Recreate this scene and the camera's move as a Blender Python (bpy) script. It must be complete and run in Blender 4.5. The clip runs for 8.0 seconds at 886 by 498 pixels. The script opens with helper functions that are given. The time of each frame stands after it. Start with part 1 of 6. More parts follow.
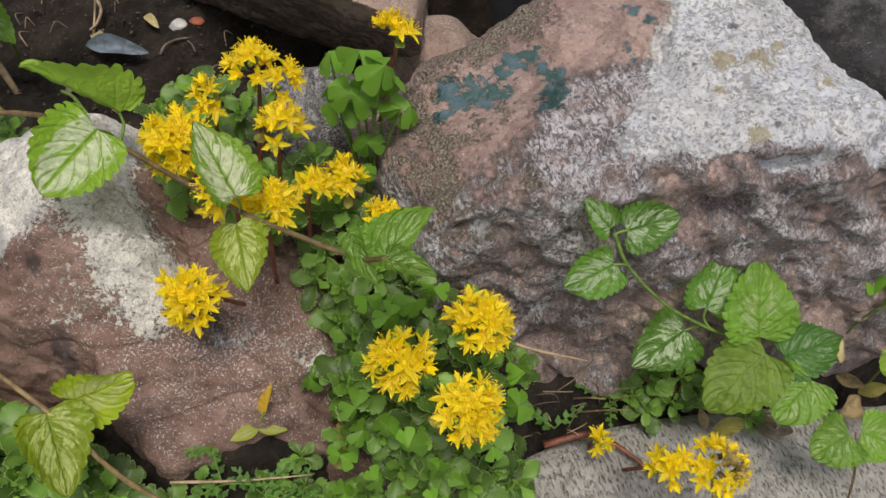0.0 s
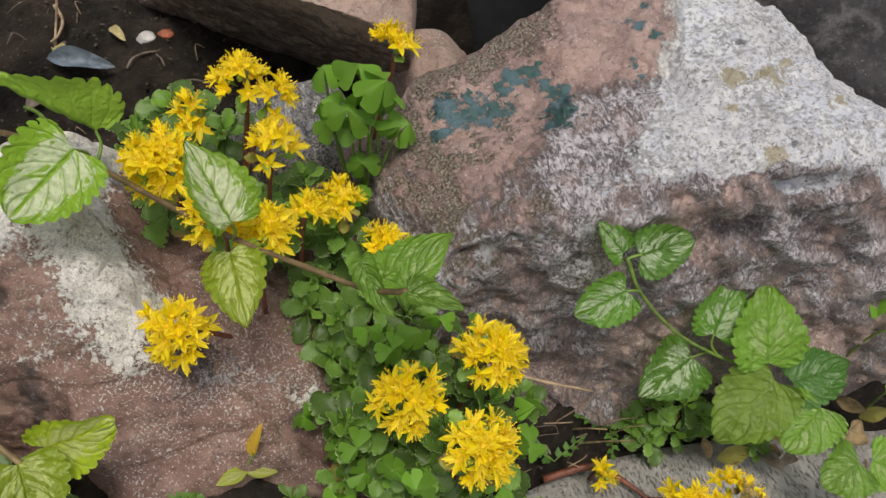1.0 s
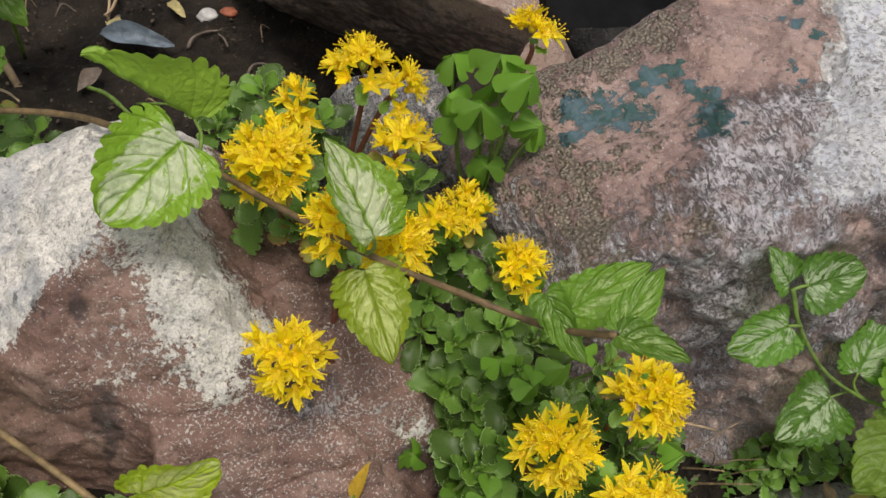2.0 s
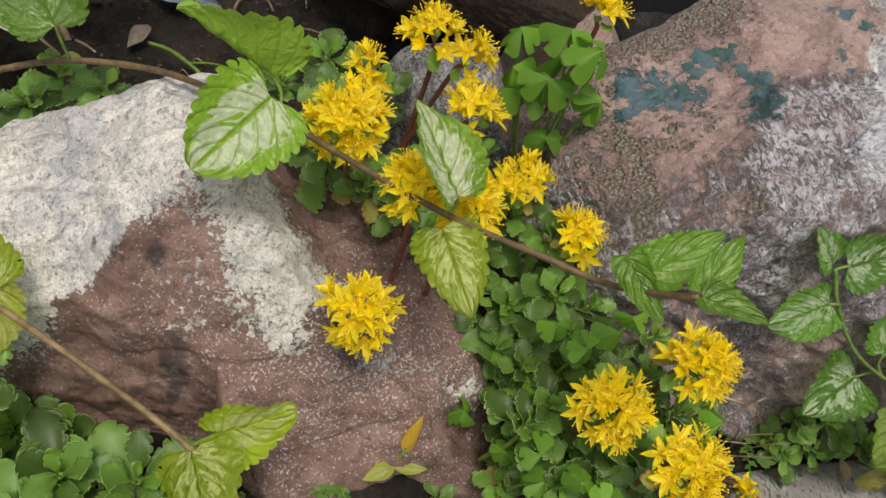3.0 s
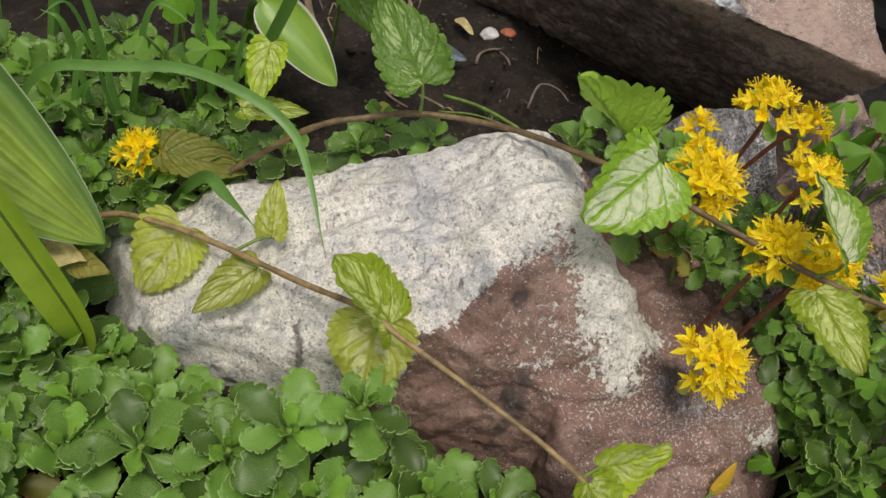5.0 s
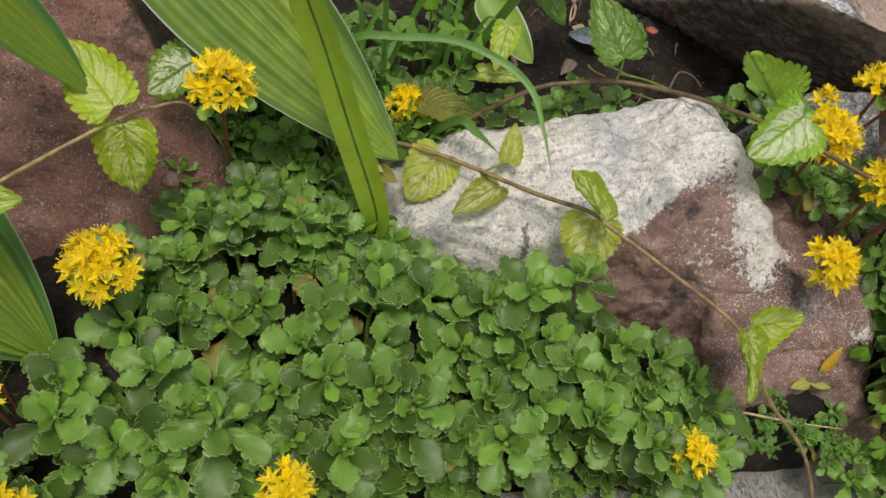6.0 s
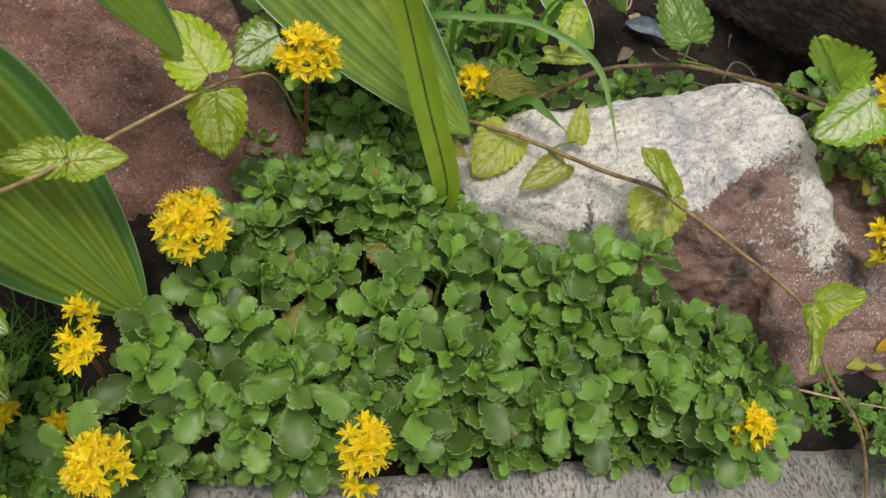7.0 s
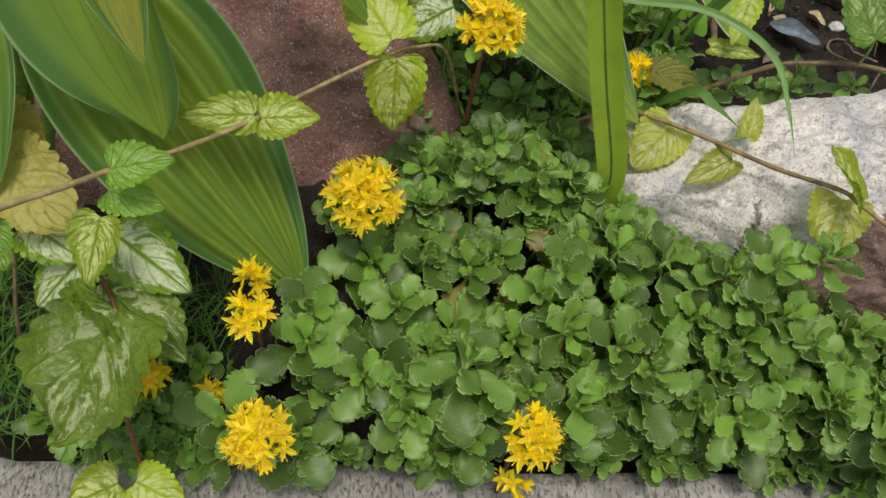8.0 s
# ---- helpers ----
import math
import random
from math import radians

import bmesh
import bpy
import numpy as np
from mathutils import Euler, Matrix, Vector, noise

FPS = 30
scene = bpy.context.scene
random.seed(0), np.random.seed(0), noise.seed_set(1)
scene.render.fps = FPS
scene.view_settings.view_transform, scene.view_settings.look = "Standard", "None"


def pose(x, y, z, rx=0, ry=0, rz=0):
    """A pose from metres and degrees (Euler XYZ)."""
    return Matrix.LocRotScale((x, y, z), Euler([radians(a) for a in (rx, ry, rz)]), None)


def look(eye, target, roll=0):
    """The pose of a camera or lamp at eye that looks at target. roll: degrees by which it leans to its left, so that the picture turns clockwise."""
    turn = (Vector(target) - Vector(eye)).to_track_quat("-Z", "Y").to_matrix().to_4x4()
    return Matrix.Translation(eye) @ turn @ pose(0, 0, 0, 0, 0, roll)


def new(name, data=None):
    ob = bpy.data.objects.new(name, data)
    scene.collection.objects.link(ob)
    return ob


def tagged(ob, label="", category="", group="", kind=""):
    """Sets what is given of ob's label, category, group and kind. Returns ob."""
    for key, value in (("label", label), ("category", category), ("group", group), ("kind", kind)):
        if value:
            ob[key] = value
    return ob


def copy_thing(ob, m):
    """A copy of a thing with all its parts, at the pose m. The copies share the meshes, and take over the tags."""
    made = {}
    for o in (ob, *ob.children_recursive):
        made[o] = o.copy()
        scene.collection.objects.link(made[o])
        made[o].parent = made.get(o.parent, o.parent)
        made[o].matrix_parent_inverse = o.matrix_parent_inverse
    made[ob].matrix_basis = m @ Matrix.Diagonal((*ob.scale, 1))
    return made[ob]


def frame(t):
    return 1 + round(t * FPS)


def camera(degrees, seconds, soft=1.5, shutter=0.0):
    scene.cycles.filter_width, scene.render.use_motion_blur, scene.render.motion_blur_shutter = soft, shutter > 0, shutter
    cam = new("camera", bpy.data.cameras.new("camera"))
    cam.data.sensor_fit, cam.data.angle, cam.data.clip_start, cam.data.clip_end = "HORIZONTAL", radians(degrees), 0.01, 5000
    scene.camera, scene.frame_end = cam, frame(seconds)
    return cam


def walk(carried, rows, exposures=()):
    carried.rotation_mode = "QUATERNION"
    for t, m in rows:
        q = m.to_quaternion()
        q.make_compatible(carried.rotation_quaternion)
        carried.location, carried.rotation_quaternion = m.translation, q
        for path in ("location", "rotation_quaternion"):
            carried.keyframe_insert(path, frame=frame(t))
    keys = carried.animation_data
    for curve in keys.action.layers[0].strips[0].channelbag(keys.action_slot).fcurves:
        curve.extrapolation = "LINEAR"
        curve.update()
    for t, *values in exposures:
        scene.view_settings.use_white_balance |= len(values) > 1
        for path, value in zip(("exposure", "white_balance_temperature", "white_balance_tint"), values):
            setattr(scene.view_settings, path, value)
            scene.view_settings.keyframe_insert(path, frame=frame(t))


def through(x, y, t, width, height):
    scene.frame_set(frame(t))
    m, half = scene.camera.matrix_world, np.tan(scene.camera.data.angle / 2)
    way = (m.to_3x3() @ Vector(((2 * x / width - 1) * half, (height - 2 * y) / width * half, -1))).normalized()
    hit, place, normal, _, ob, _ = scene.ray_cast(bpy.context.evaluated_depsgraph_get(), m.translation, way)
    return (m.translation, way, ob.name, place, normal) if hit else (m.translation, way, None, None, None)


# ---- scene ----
cam = camera(54.1, 8.0)
PATH = [
    (0, (0.061, -0.184, 0.665), (0.502, 0.928, -0.937), 8.0),
    (0.5, (0.068, -0.16, 0.65), (0.603, 0.968, -0.913), 10.5),
    (1, (0.038, -0.15, 0.637), (0.595, 0.96, -0.93), 11.6),
    (1.5, (0.005, -0.103, 0.586), (0.561, 0.998, -0.989), 13.2),
    (1.7, (-0.006, -0.08, 0.576), (0.557, 1.024, -0.994), 13.5),
    (2.8, (-0.05, -0.074, 0.593), (0.565, 0.96, -1.005), 19.4),
    (3, (-0.065, -0.082, 0.58), (0.543, 0.963, -1.014), 19.2),
    (3.5, (-0.132, -0.085, 0.567), (0.438, 0.959, -1.041), 19.5),
    (4, (-0.118, -0.034, 0.587), (0.44, 1.066, -0.986), 18.4),
    (4.5, (-0.114, -0.029, 0.604), (0.455, 1.098, -0.948), 17.2),
    (4.8, (-0.187, -0.05, 0.589), (0.366, 1.087, -0.96), 17.6),
    (5, (-0.241, -0.058, 0.58), (0.299, 1.069, -0.982), 18.6),
    (5.2, (-0.284, -0.085, 0.575), (0.236, 1.052, -0.986), 18.8),
    (6.3, (-0.423, -0.231, 0.695), (-0.024, 0.933, -0.882), 17.0),
    (6.5, (-0.429, -0.234, 0.695), (-0.041, 0.931, -0.884), 17.1),
    (7, (-0.445, -0.237, 0.671), (-0.065, 0.928, -0.91), 17.1),
    (7.5, (-0.486, -0.245, 0.658), (-0.132, 0.929, -0.921), 17.6),
    (8, (-0.534, -0.23, 0.621), (-0.234, 0.951, -0.965), 17.9),
]
walk(cam, [(t, look(eye, target, roll)) for t, eye, target, roll in PATH], [(0, -0.41, 6750, 12), (4, -0.38, 6800, 12), (8, -0.32, 6750, 12)])

# ---- world, sun, exposure ----
world = bpy.data.worlds.new("sky")
scene.world = world
world.use_nodes = True
wn, wl = world.node_tree.nodes, world.node_tree.links
sky = wn.new("ShaderNodeTexSky")
sky.sky_type = "NISHITA"
sky.sun_disc = False
sky.sun_elevation, sky.sun_rotation = radians(75), radians(-157)
sky.air_density, sky.dust_density = 1.0, 3.0
wn["Background"].inputs["Strength"].default_value = 0.15
veil = wn.new("ShaderNodeHueSaturation")  # thin cloud: a paler sky
veil.inputs["Saturation"].default_value = 0.4
wl.new(sky.outputs[0], veil.inputs["Color"])
wl.new(veil.outputs[0], wn["Background"].inputs["Color"])
sun = new("sun", bpy.data.lights.new("sun", "SUN"))
sun.data.energy, sun.data.angle, sun.data.color = 2.4, radians(16), (1.0, 0.95, 0.88)
sun.matrix_world = look((-0.1, -0.24, 1.0), (0, 0, 0))


# ---- materials ----
class Nodes:
    """A small builder for node materials."""

    def __init__(self, name):
        self.mat = bpy.data.materials.new(name)
        self.mat.use_nodes = True
        self.nodes, self.links = self.mat.node_tree.nodes, self.mat.node_tree.links
        self.bsdf = self.nodes["Principled BSDF"]

    def put(self, socket, value):
        if isinstance(value, bpy.types.NodeSocket):
            self.links.new(value, socket)
        elif isinstance(value, (int, float)) and hasattr(socket.default_value, "__len__"):
            socket.default_value = [value] * 3 + [1] * (len(socket.default_value) - 3)
        elif isinstance(value, tuple) and len(socket.default_value) == 4 and len(value) == 3:
            socket.default_value = (*value, 1)
        else:
            socket.default_value = value

    def node(self, kind, out=0, **inputs):
        n = self.nodes.new("ShaderNode" + kind)
        for key, value in inputs.items():
            self.put(n.inputs[key], value)
        return n.outputs[out]

    def math(self, op, a, b=0.0, c=0.0):
        n = self.nodes.new("ShaderNodeMath")
        n.operation = op
        for s, v in zip(n.inputs, (a, b, c)):
            self.put(s, v)
        return n.outputs[0]

    def ramp(self, x, low, high, to=(0.0, 1.0)):
        n = self.nodes.new("ShaderNodeMapRange")
        n.interpolation_type = "SMOOTHSTEP"
        for s, v in zip(n.inputs, (x, low, high, *to)):
            self.put(s, v)
        return n.outputs[0]

    def mix(self, f, a, b, blend="MIX"):
        n = self.nodes.new("ShaderNodeMix")
        n.data_type, n.blend_type = "RGBA", blend
        self.put(n.inputs[0], f), self.put(n.inputs[6], a), self.put(n.inputs[7], b)
        return n.outputs[2]

    def place(self):
        return self.nodes.new("ShaderNodeNewGeometry").outputs["Position"]

    def coords(self, kind):
        return self.nodes.new("ShaderNodeTexCoord").outputs[kind]

    def noise(self, at, scale, detail=4.0, rough=0.6, warp=0.0):
        return self.node("TexNoise", 0, Vector=at, Scale=scale, Detail=detail, Roughness=rough, Distortion=warp)

    def cells(self, at, scale, out=0):
        return self.node("TexVoronoi", out, Vector=at, Scale=scale)

    def stretch(self, at, x, y, z):
        n = self.nodes.new("ShaderNodeMapping")
        self.put(n.inputs[0], at)
        n.inputs[3].default_value = (x, y, z)
        return n.outputs[0]

    def attr(self, name):
        n = self.nodes.new("ShaderNodeAttribute")
        n.attribute_name = name
        return n.outputs["Fac"]

    def chance(self):
        return self.nodes.new("ShaderNodeObjectInfo").outputs["Random"]

    def split(self, at):
        n = self.nodes.new("ShaderNodeSeparateXYZ")
        self.put(n.inputs[0], at)
        return n.outputs

    def done(self, color, rough=0.6, height=None, bump=0.3, depth=0.01, spec=0.5, through=None):
        self.put(self.bsdf.inputs["Base Color"], color)
        self.put(self.bsdf.inputs["Roughness"], rough)
        self.put(self.bsdf.inputs["Specular IOR Level"], spec)
        if height is not None:
            n = self.nodes.new("ShaderNodeBump")
            n.inputs["Strength"].default_value, n.inputs["Distance"].default_value = bump, depth
            self.put(n.inputs["Height"], height)
            self.links.new(n.outputs[0], self.bsdf.inputs["Normal"])
        if through is not None:
            t = self.nodes.new("ShaderNodeBsdfTranslucent")
            self.put(t.inputs[0], through)
            m = self.nodes.new("ShaderNodeMixShader")
            m.inputs[0].default_value = 0.32
            self.links.new(self.bsdf.outputs[0], m.inputs[1]), self.links.new(t.outputs[0], m.inputs[2])
            self.links.new(m.outputs[0], self.nodes["Material Output"].inputs[0])
        return self.mat


def rock_material(name, dark, light, rosy, specks=0.1, relief=1.0):
    """Weathered sandstone: two tones, mineral specks, and crusts whose cover comes from the mesh."""
    n = Nodes(name)
    p = n.place()
    big, mid, fine = n.noise(p, 9, 5), n.noise(p, 38, 6, 0.65), n.noise(p, 260, 5, 0.7)
    col = n.mix(n.ramp(big, 0.38, 0.62), dark, light)
    col = n.mix(n.ramp(mid, 0.48, 0.66, (0, 0.7)), col, rosy)
    col = n.mix(n.ramp(n.noise(n.stretch(p, 16, 16, 70), 1.0, 6, 0.65, 0.9), 0.5, 0.66, (0, 0.45)), col, tuple(c * 0.5 for c in dark))
    col = n.mix(n.ramp(fine, 0.34, 0.48, (0.6, 0.0)), col, tuple(c * 0.3 for c in dark))
    col = n.mix(n.ramp(n.noise(p, 85, 7, 0.75), 0.36, 0.47, (0.4, 0)), col, (0.06, 0.045, 0.04))
    # pale mineral grains, thick where dust lies
    dust = n.attr("dust")
    thick = n.math("ADD", n.math("MULTIPLY", dust, 0.1), n.ramp(n.noise(p, 30, 4), 0.4, 0.62, (specks * 0.2, specks)))
    speck = n.ramp(n.math("ADD", n.noise(n.stretch(p, 1.0, 0.8, 1.2), 640, 3, 0.7), thick), 0.64, 0.675)
    col = n.mix(n.math("MULTIPLY", speck, 0.8), col, (0.62, 0.58, 0.54))
    # grey weathered skin with streaks
    streak = n.math("ADD", n.math("MULTIPLY", n.noise(n.stretch(p, 150, 60, 110), 1.0, 8, 0.75, 1.0), 0.5), n.math("MULTIPLY", n.noise(p, 20, 5, 0.65), 0.5))
    skin = n.ramp(n.math("ADD", n.attr("grey"), n.math("MULTIPLY", n.math("SUBTRACT", streak, 0.5), 2.6)), 0.4, 0.66, (0, 0.86))
    worn = n.math("ADD", n.math("MULTIPLY", n.noise(n.stretch(p, 400, 190, 320), 1.0, 6, 0.74, 0.9), 0.7), n.math("MULTIPLY", n.noise(p, 60, 7, 0.75), 0.3))
    silver = n.mix(n.ramp(worn, 0.45, 0.57), (0.12, 0.115, 0.12), (0.82, 0.8, 0.84))
    silver = n.mix(n.ramp(n.noise(p, 33, 5, 0.7), 0.46, 0.64, (0, 0.45)), silver, tuple(c * 0.85 for c in rosy))
    col = n.mix(skin, col, silver)
    # white crust with ragged edges and dark pinholes
    frost = n.math("ADD", n.math("MULTIPLY", n.math("SUBTRACT", n.noise(p, 48, 6, 0.7), 0.5), 1.1), n.math("MULTIPLY", n.math("SUBTRACT", n.noise(p, 230, 6, 0.75), 0.5), 2.2))
    crust = n.ramp(n.math("ADD", n.attr("white"), frost), 0.48, 0.55)
    chalk = n.mix(n.ramp(n.noise(p, 24, 7, 0.72), 0.46, 0.66), (0.9, 0.86, 0.78), (0.53, 0.54, 0.55))
    chalk = n.mix(n.ramp(n.attr("cream"), 0.3, 0.7, (0, 0.8)), chalk, n.mix(n.ramp(n.noise(p, 90, 6, 0.7), 0.4, 0.6), (0.85, 0.83, 0.74), (0.72, 0.7, 0.64)))
    # angular flakes of a pale lilac film
    flake = n.nodes.new("ShaderNodeTexVoronoi")
    shaken = n.node("VectorMath", 0)
    shaken.node.operation = "ADD"
    n.put(shaken.node.inputs[0], p)
    n.put(shaken.node.inputs[1], n.node("VectorMath", 0))
    wobble = shaken.node.inputs[1].links[0].from_node
    wobble.operation = "SCALE"
    n.put(wobble.inputs[0], n.node("TexNoise", 1, Vector=p, Scale=130.0, Detail=4.0))
    wobble.inputs["Scale"].default_value = 0.012
    n.put(flake.inputs["Vector"], shaken), n.put(flake.inputs["Scale"], 120.0)
    chip = n.split(flake.outputs["Color"])[1]
    film = n.mix(n.ramp(chip, 0.15, 0.85), (0.82, 0.86, 0.95), (0.95, 0.98, 1.0))
    film = n.mix(n.ramp(n.noise(p, 15, 4), 0.42, 0.6, (0.0, 0.4)), film, (0.76, 0.75, 0.73))
    mould = n.math("ADD", n.noise(n.stretch(p, 1.0, 1.25, 1.0), 250, 5, 0.72), n.math("MULTIPLY", n.math("SUBTRACT", n.noise(p, 24, 4), 0.5), 0.3))
    film = n.mix(n.ramp(mould, 0.51, 0.57, (0, 0.85)), film, (0.42, 0.415, 0.42))
    film = n.mix(n.ramp(n.noise(p, 190, 5, 0.75, 0.4), 0.58, 0.63, (0, 0.85)), film, (0.13, 0.12, 0.11))
    film = n.mix(n.ramp(n.math("ADD", n.attr("cream"), n.math("MULTIPLY", n.math("SUBTRACT", n.noise(p, 120, 6, 0.75), 0.5), 2.0)), 0.5, 0.6, (0, 0.8)), film, (0.44, 0.37, 0.2))
    chalk = n.mix(n.ramp(n.noise(n.stretch(p, 1, 1.6, 1), 60, 7, 0.75), 0.52, 0.66, (0, 0.75)), chalk, (0.33, 0.33, 0.34))
    chalk = n.mix(n.ramp(n.noise(p, 14, 4), 0.55, 0.7, (0, 0.3)), chalk, (0.62, 0.55, 0.4))
    pits = n.math("MULTIPLY", n.ramp(n.noise(n.stretch(p, 1.0, 0.75, 1.1), 400, 4, 0.72), 0.34, 0.47, (0.6, 0)), n.ramp(n.noise(p, 36, 4), 0.34, 0.54, (0.3, 1.0)))
    chalk = n.mix(pits, chalk, (0.11, 0.1, 0.095))
    chalk = n.mix(n.ramp(n.noise(p, 170, 6, 0.78), 0.33, 0.41, (0.8, 0)), chalk, (0.12, 0.11, 0.1))
    chalk = n.mix(n.ramp(n.noise(p, 800, 3, 0.7), 0.36, 0.62, (0.45, 0)), chalk, (0.3, 0.29, 0.28))
    scratch = n.noise(n.stretch(p, 110, 380, 240), 1.0, 6, 0.75, 0.8)
    chalk = n.mix(n.ramp(scratch, 0.56, 0.67, (0, 0.55)), chalk, (0.27, 0.27, 0.28))
    film = n.mix(n.math("MULTIPLY", pits, 0.6), n.mix(n.ramp(scratch, 0.58, 0.68, (0, 0.5)), film, (0.3, 0.29, 0.31)), (0.16, 0.15, 0.15))
    chalk = n.mix(n.ramp(n.attr("grey"), 0.3, 0.7, (0, 0.9)), chalk, film)
    col = n.mix(crust, col, chalk)
    # yellow-grey lichen, gritty
    crumb = n.cells(p, 470)
    moss = n.ramp(n.math("ADD", n.attr("lichen"), n.math("MULTIPLY", n.math("SUBTRACT", n.noise(p, 75, 6, 0.7), 0.5), 1.8)), 0.5, 0.58)
    col = n.mix(n.math("MULTIPLY", moss, 0.9), col, n.mix(n.ramp(crumb, 0.15, 0.75), (0.44, 0.39, 0.31), (0.19, 0.16, 0.12)))
    # old teal paint
    paint = n.ramp(n.math("ADD", n.attr("teal"), n.math("MULTIPLY", n.math("SUBTRACT", n.noise(p, 130, 7, 0.75), 0.5), 3.0)), 0.55, 0.59)
    col = n.mix(n.math("MULTIPLY", paint, n.ramp(fine, 0.3, 0.45, (0.35, 1.0))), col, n.mix(n.ramp(n.noise(p, 60, 5), 0.4, 0.6), (0.05, 0.115, 0.105), (0.1, 0.175, 0.205)))
    # dark stains and, on some faces, shade put into the colour
    darkened = n.ramp(n.math("ADD", n.attr("stain_shade"), n.math("MULTIPLY", n.math("SUBTRACT", n.noise(p, 90, 6, 0.7), 0.5), 1.5)), 0.45, 0.75)
    col = n.mix(n.math("MULTIPLY", darkened, 0.7), col, (0.035, 0.032, 0.035))
    h = n.math("ADD", n.math("MULTIPLY", mid, 0.4), n.math("ADD", n.math("MULTIPLY", fine, 0.26), n.math("MULTIPLY", crust, 0.16)))
    h = n.math("ADD", h, n.math("ADD", n.math("MULTIPLY", paint, 0.12), n.math("MULTIPLY", n.math("MULTIPLY", moss, crumb), -0.5)))
    h = n.math("ADD", h, n.math("ADD", n.math("MULTIPLY", n.math("MULTIPLY", skin, worn), 0.5), n.math("MULTIPLY", pits, n.math("MULTIPLY", crust, -0.2))))
    rough = n.ramp(fine, 0.2, 0.8, (0.42, 0.75))
    return n.done(col, n.mix(crust, n.mix(skin, rough, 0.4), 0.8), h, relief, 0.01, 0.42)


ROCK_BROWN = rock_material("brown_stone", (0.19, 0.112, 0.09), (0.275, 0.165, 0.132), (0.37, 0.25, 0.205), 0.055, 0.7)
ROCK_MAUVE = rock_material("mauve_stone", (0.3, 0.205, 0.183), (0.46, 0.33, 0.29), (0.53, 0.365, 0.305), 0.04, 0.9)
ROCK_RED = rock_material("red_stone", (0.24, 0.118, 0.092), (0.35, 0.182, 0.145), (0.4, 0.22, 0.172), 0.05, 0.9)
ROCK_ROSE = rock_material("rose_stone", (0.34, 0.235, 0.185), (0.49, 0.36, 0.295), (0.52, 0.37, 0.295), 0.08)
ROCK_GREY = rock_material("grey_stone", (0.09, 0.09, 0.1), (0.3, 0.3, 0.32), (0.4, 0.4, 0.42))
# dark grey stone, taken near black to hold the shade it lies in
ROCK_DARK_SHADED = rock_material("dark_shaded_stone", (0.022, 0.022, 0.023), (0.065, 0.065, 0.067), (0.17, 0.168, 0.165), -0.1)


def soil_material():
    n = Nodes("dark_soil")
    p = n.place()
    a, b, c = n.noise(p, 25, 6), n.noise(p, 140, 6, 0.7), n.noise(p, 600, 3)
    col = n.mix(n.ramp(a, 0.4, 0.65), (0.024, 0.02, 0.016), (0.06, 0.047, 0.036))
    col = n.mix(n.ramp(b, 0.55, 0.75, (0, 0.8)), col, (0.14, 0.108, 0.08))
    grit = n.ramp(n.cells(p, 170), 0.08, 0.16, (1, 0))
    col = n.mix(n.math("MULTIPLY", grit, n.ramp(a, 0.5, 0.62)), col, (0.22, 0.19, 0.16))
    return n.done(col, 0.9, n.math("ADD", b, n.math("MULTIPLY", c, 0.4)), 0.9, 0.01, 0.25)


def concrete_material():
    n = Nodes("weathered_concrete")
    p = n.place()
    a, b = n.noise(p, 12, 6), n.noise(n.stretch(p, 1.3, 0.5, 1), 330, 6, 0.78)
    col = n.mix(n.ramp(a, 0.35, 0.65), (0.4, 0.385, 0.355), (0.62, 0.6, 0.56))
    pits = n.ramp(b, 0.36, 0.5, (1, 0))
    col = n.mix(n.math("MULTIPLY", pits, 0.75), col, (0.1, 0.09, 0.08))
    col = n.mix(n.ramp(n.noise(p, 45, 5), 0.6, 0.72, (0, 0.5)), col, (0.22, 0.19, 0.15))
    return n.done(col, 0.88, n.math("SUBTRACT", b, n.math("MULTIPLY", pits, 0.5)), 0.8, 0.004, 0.3)


def plain_material(name, color, rough=0.6, vary=0.25, scale=60, bump=0.2, spec=0.4):
    n = Nodes(name)
    p = n.coords("Object")
    a = n.noise(p, scale, 5, 0.65)
    dark = tuple(c * (1 - vary) for c in color)
    pale = tuple(min(1, c * (1 + vary)) for c in color)
    return n.done(n.mix(n.ramp(a, 0.35, 0.65), dark, pale), rough, a, bump, 0.003, spec)


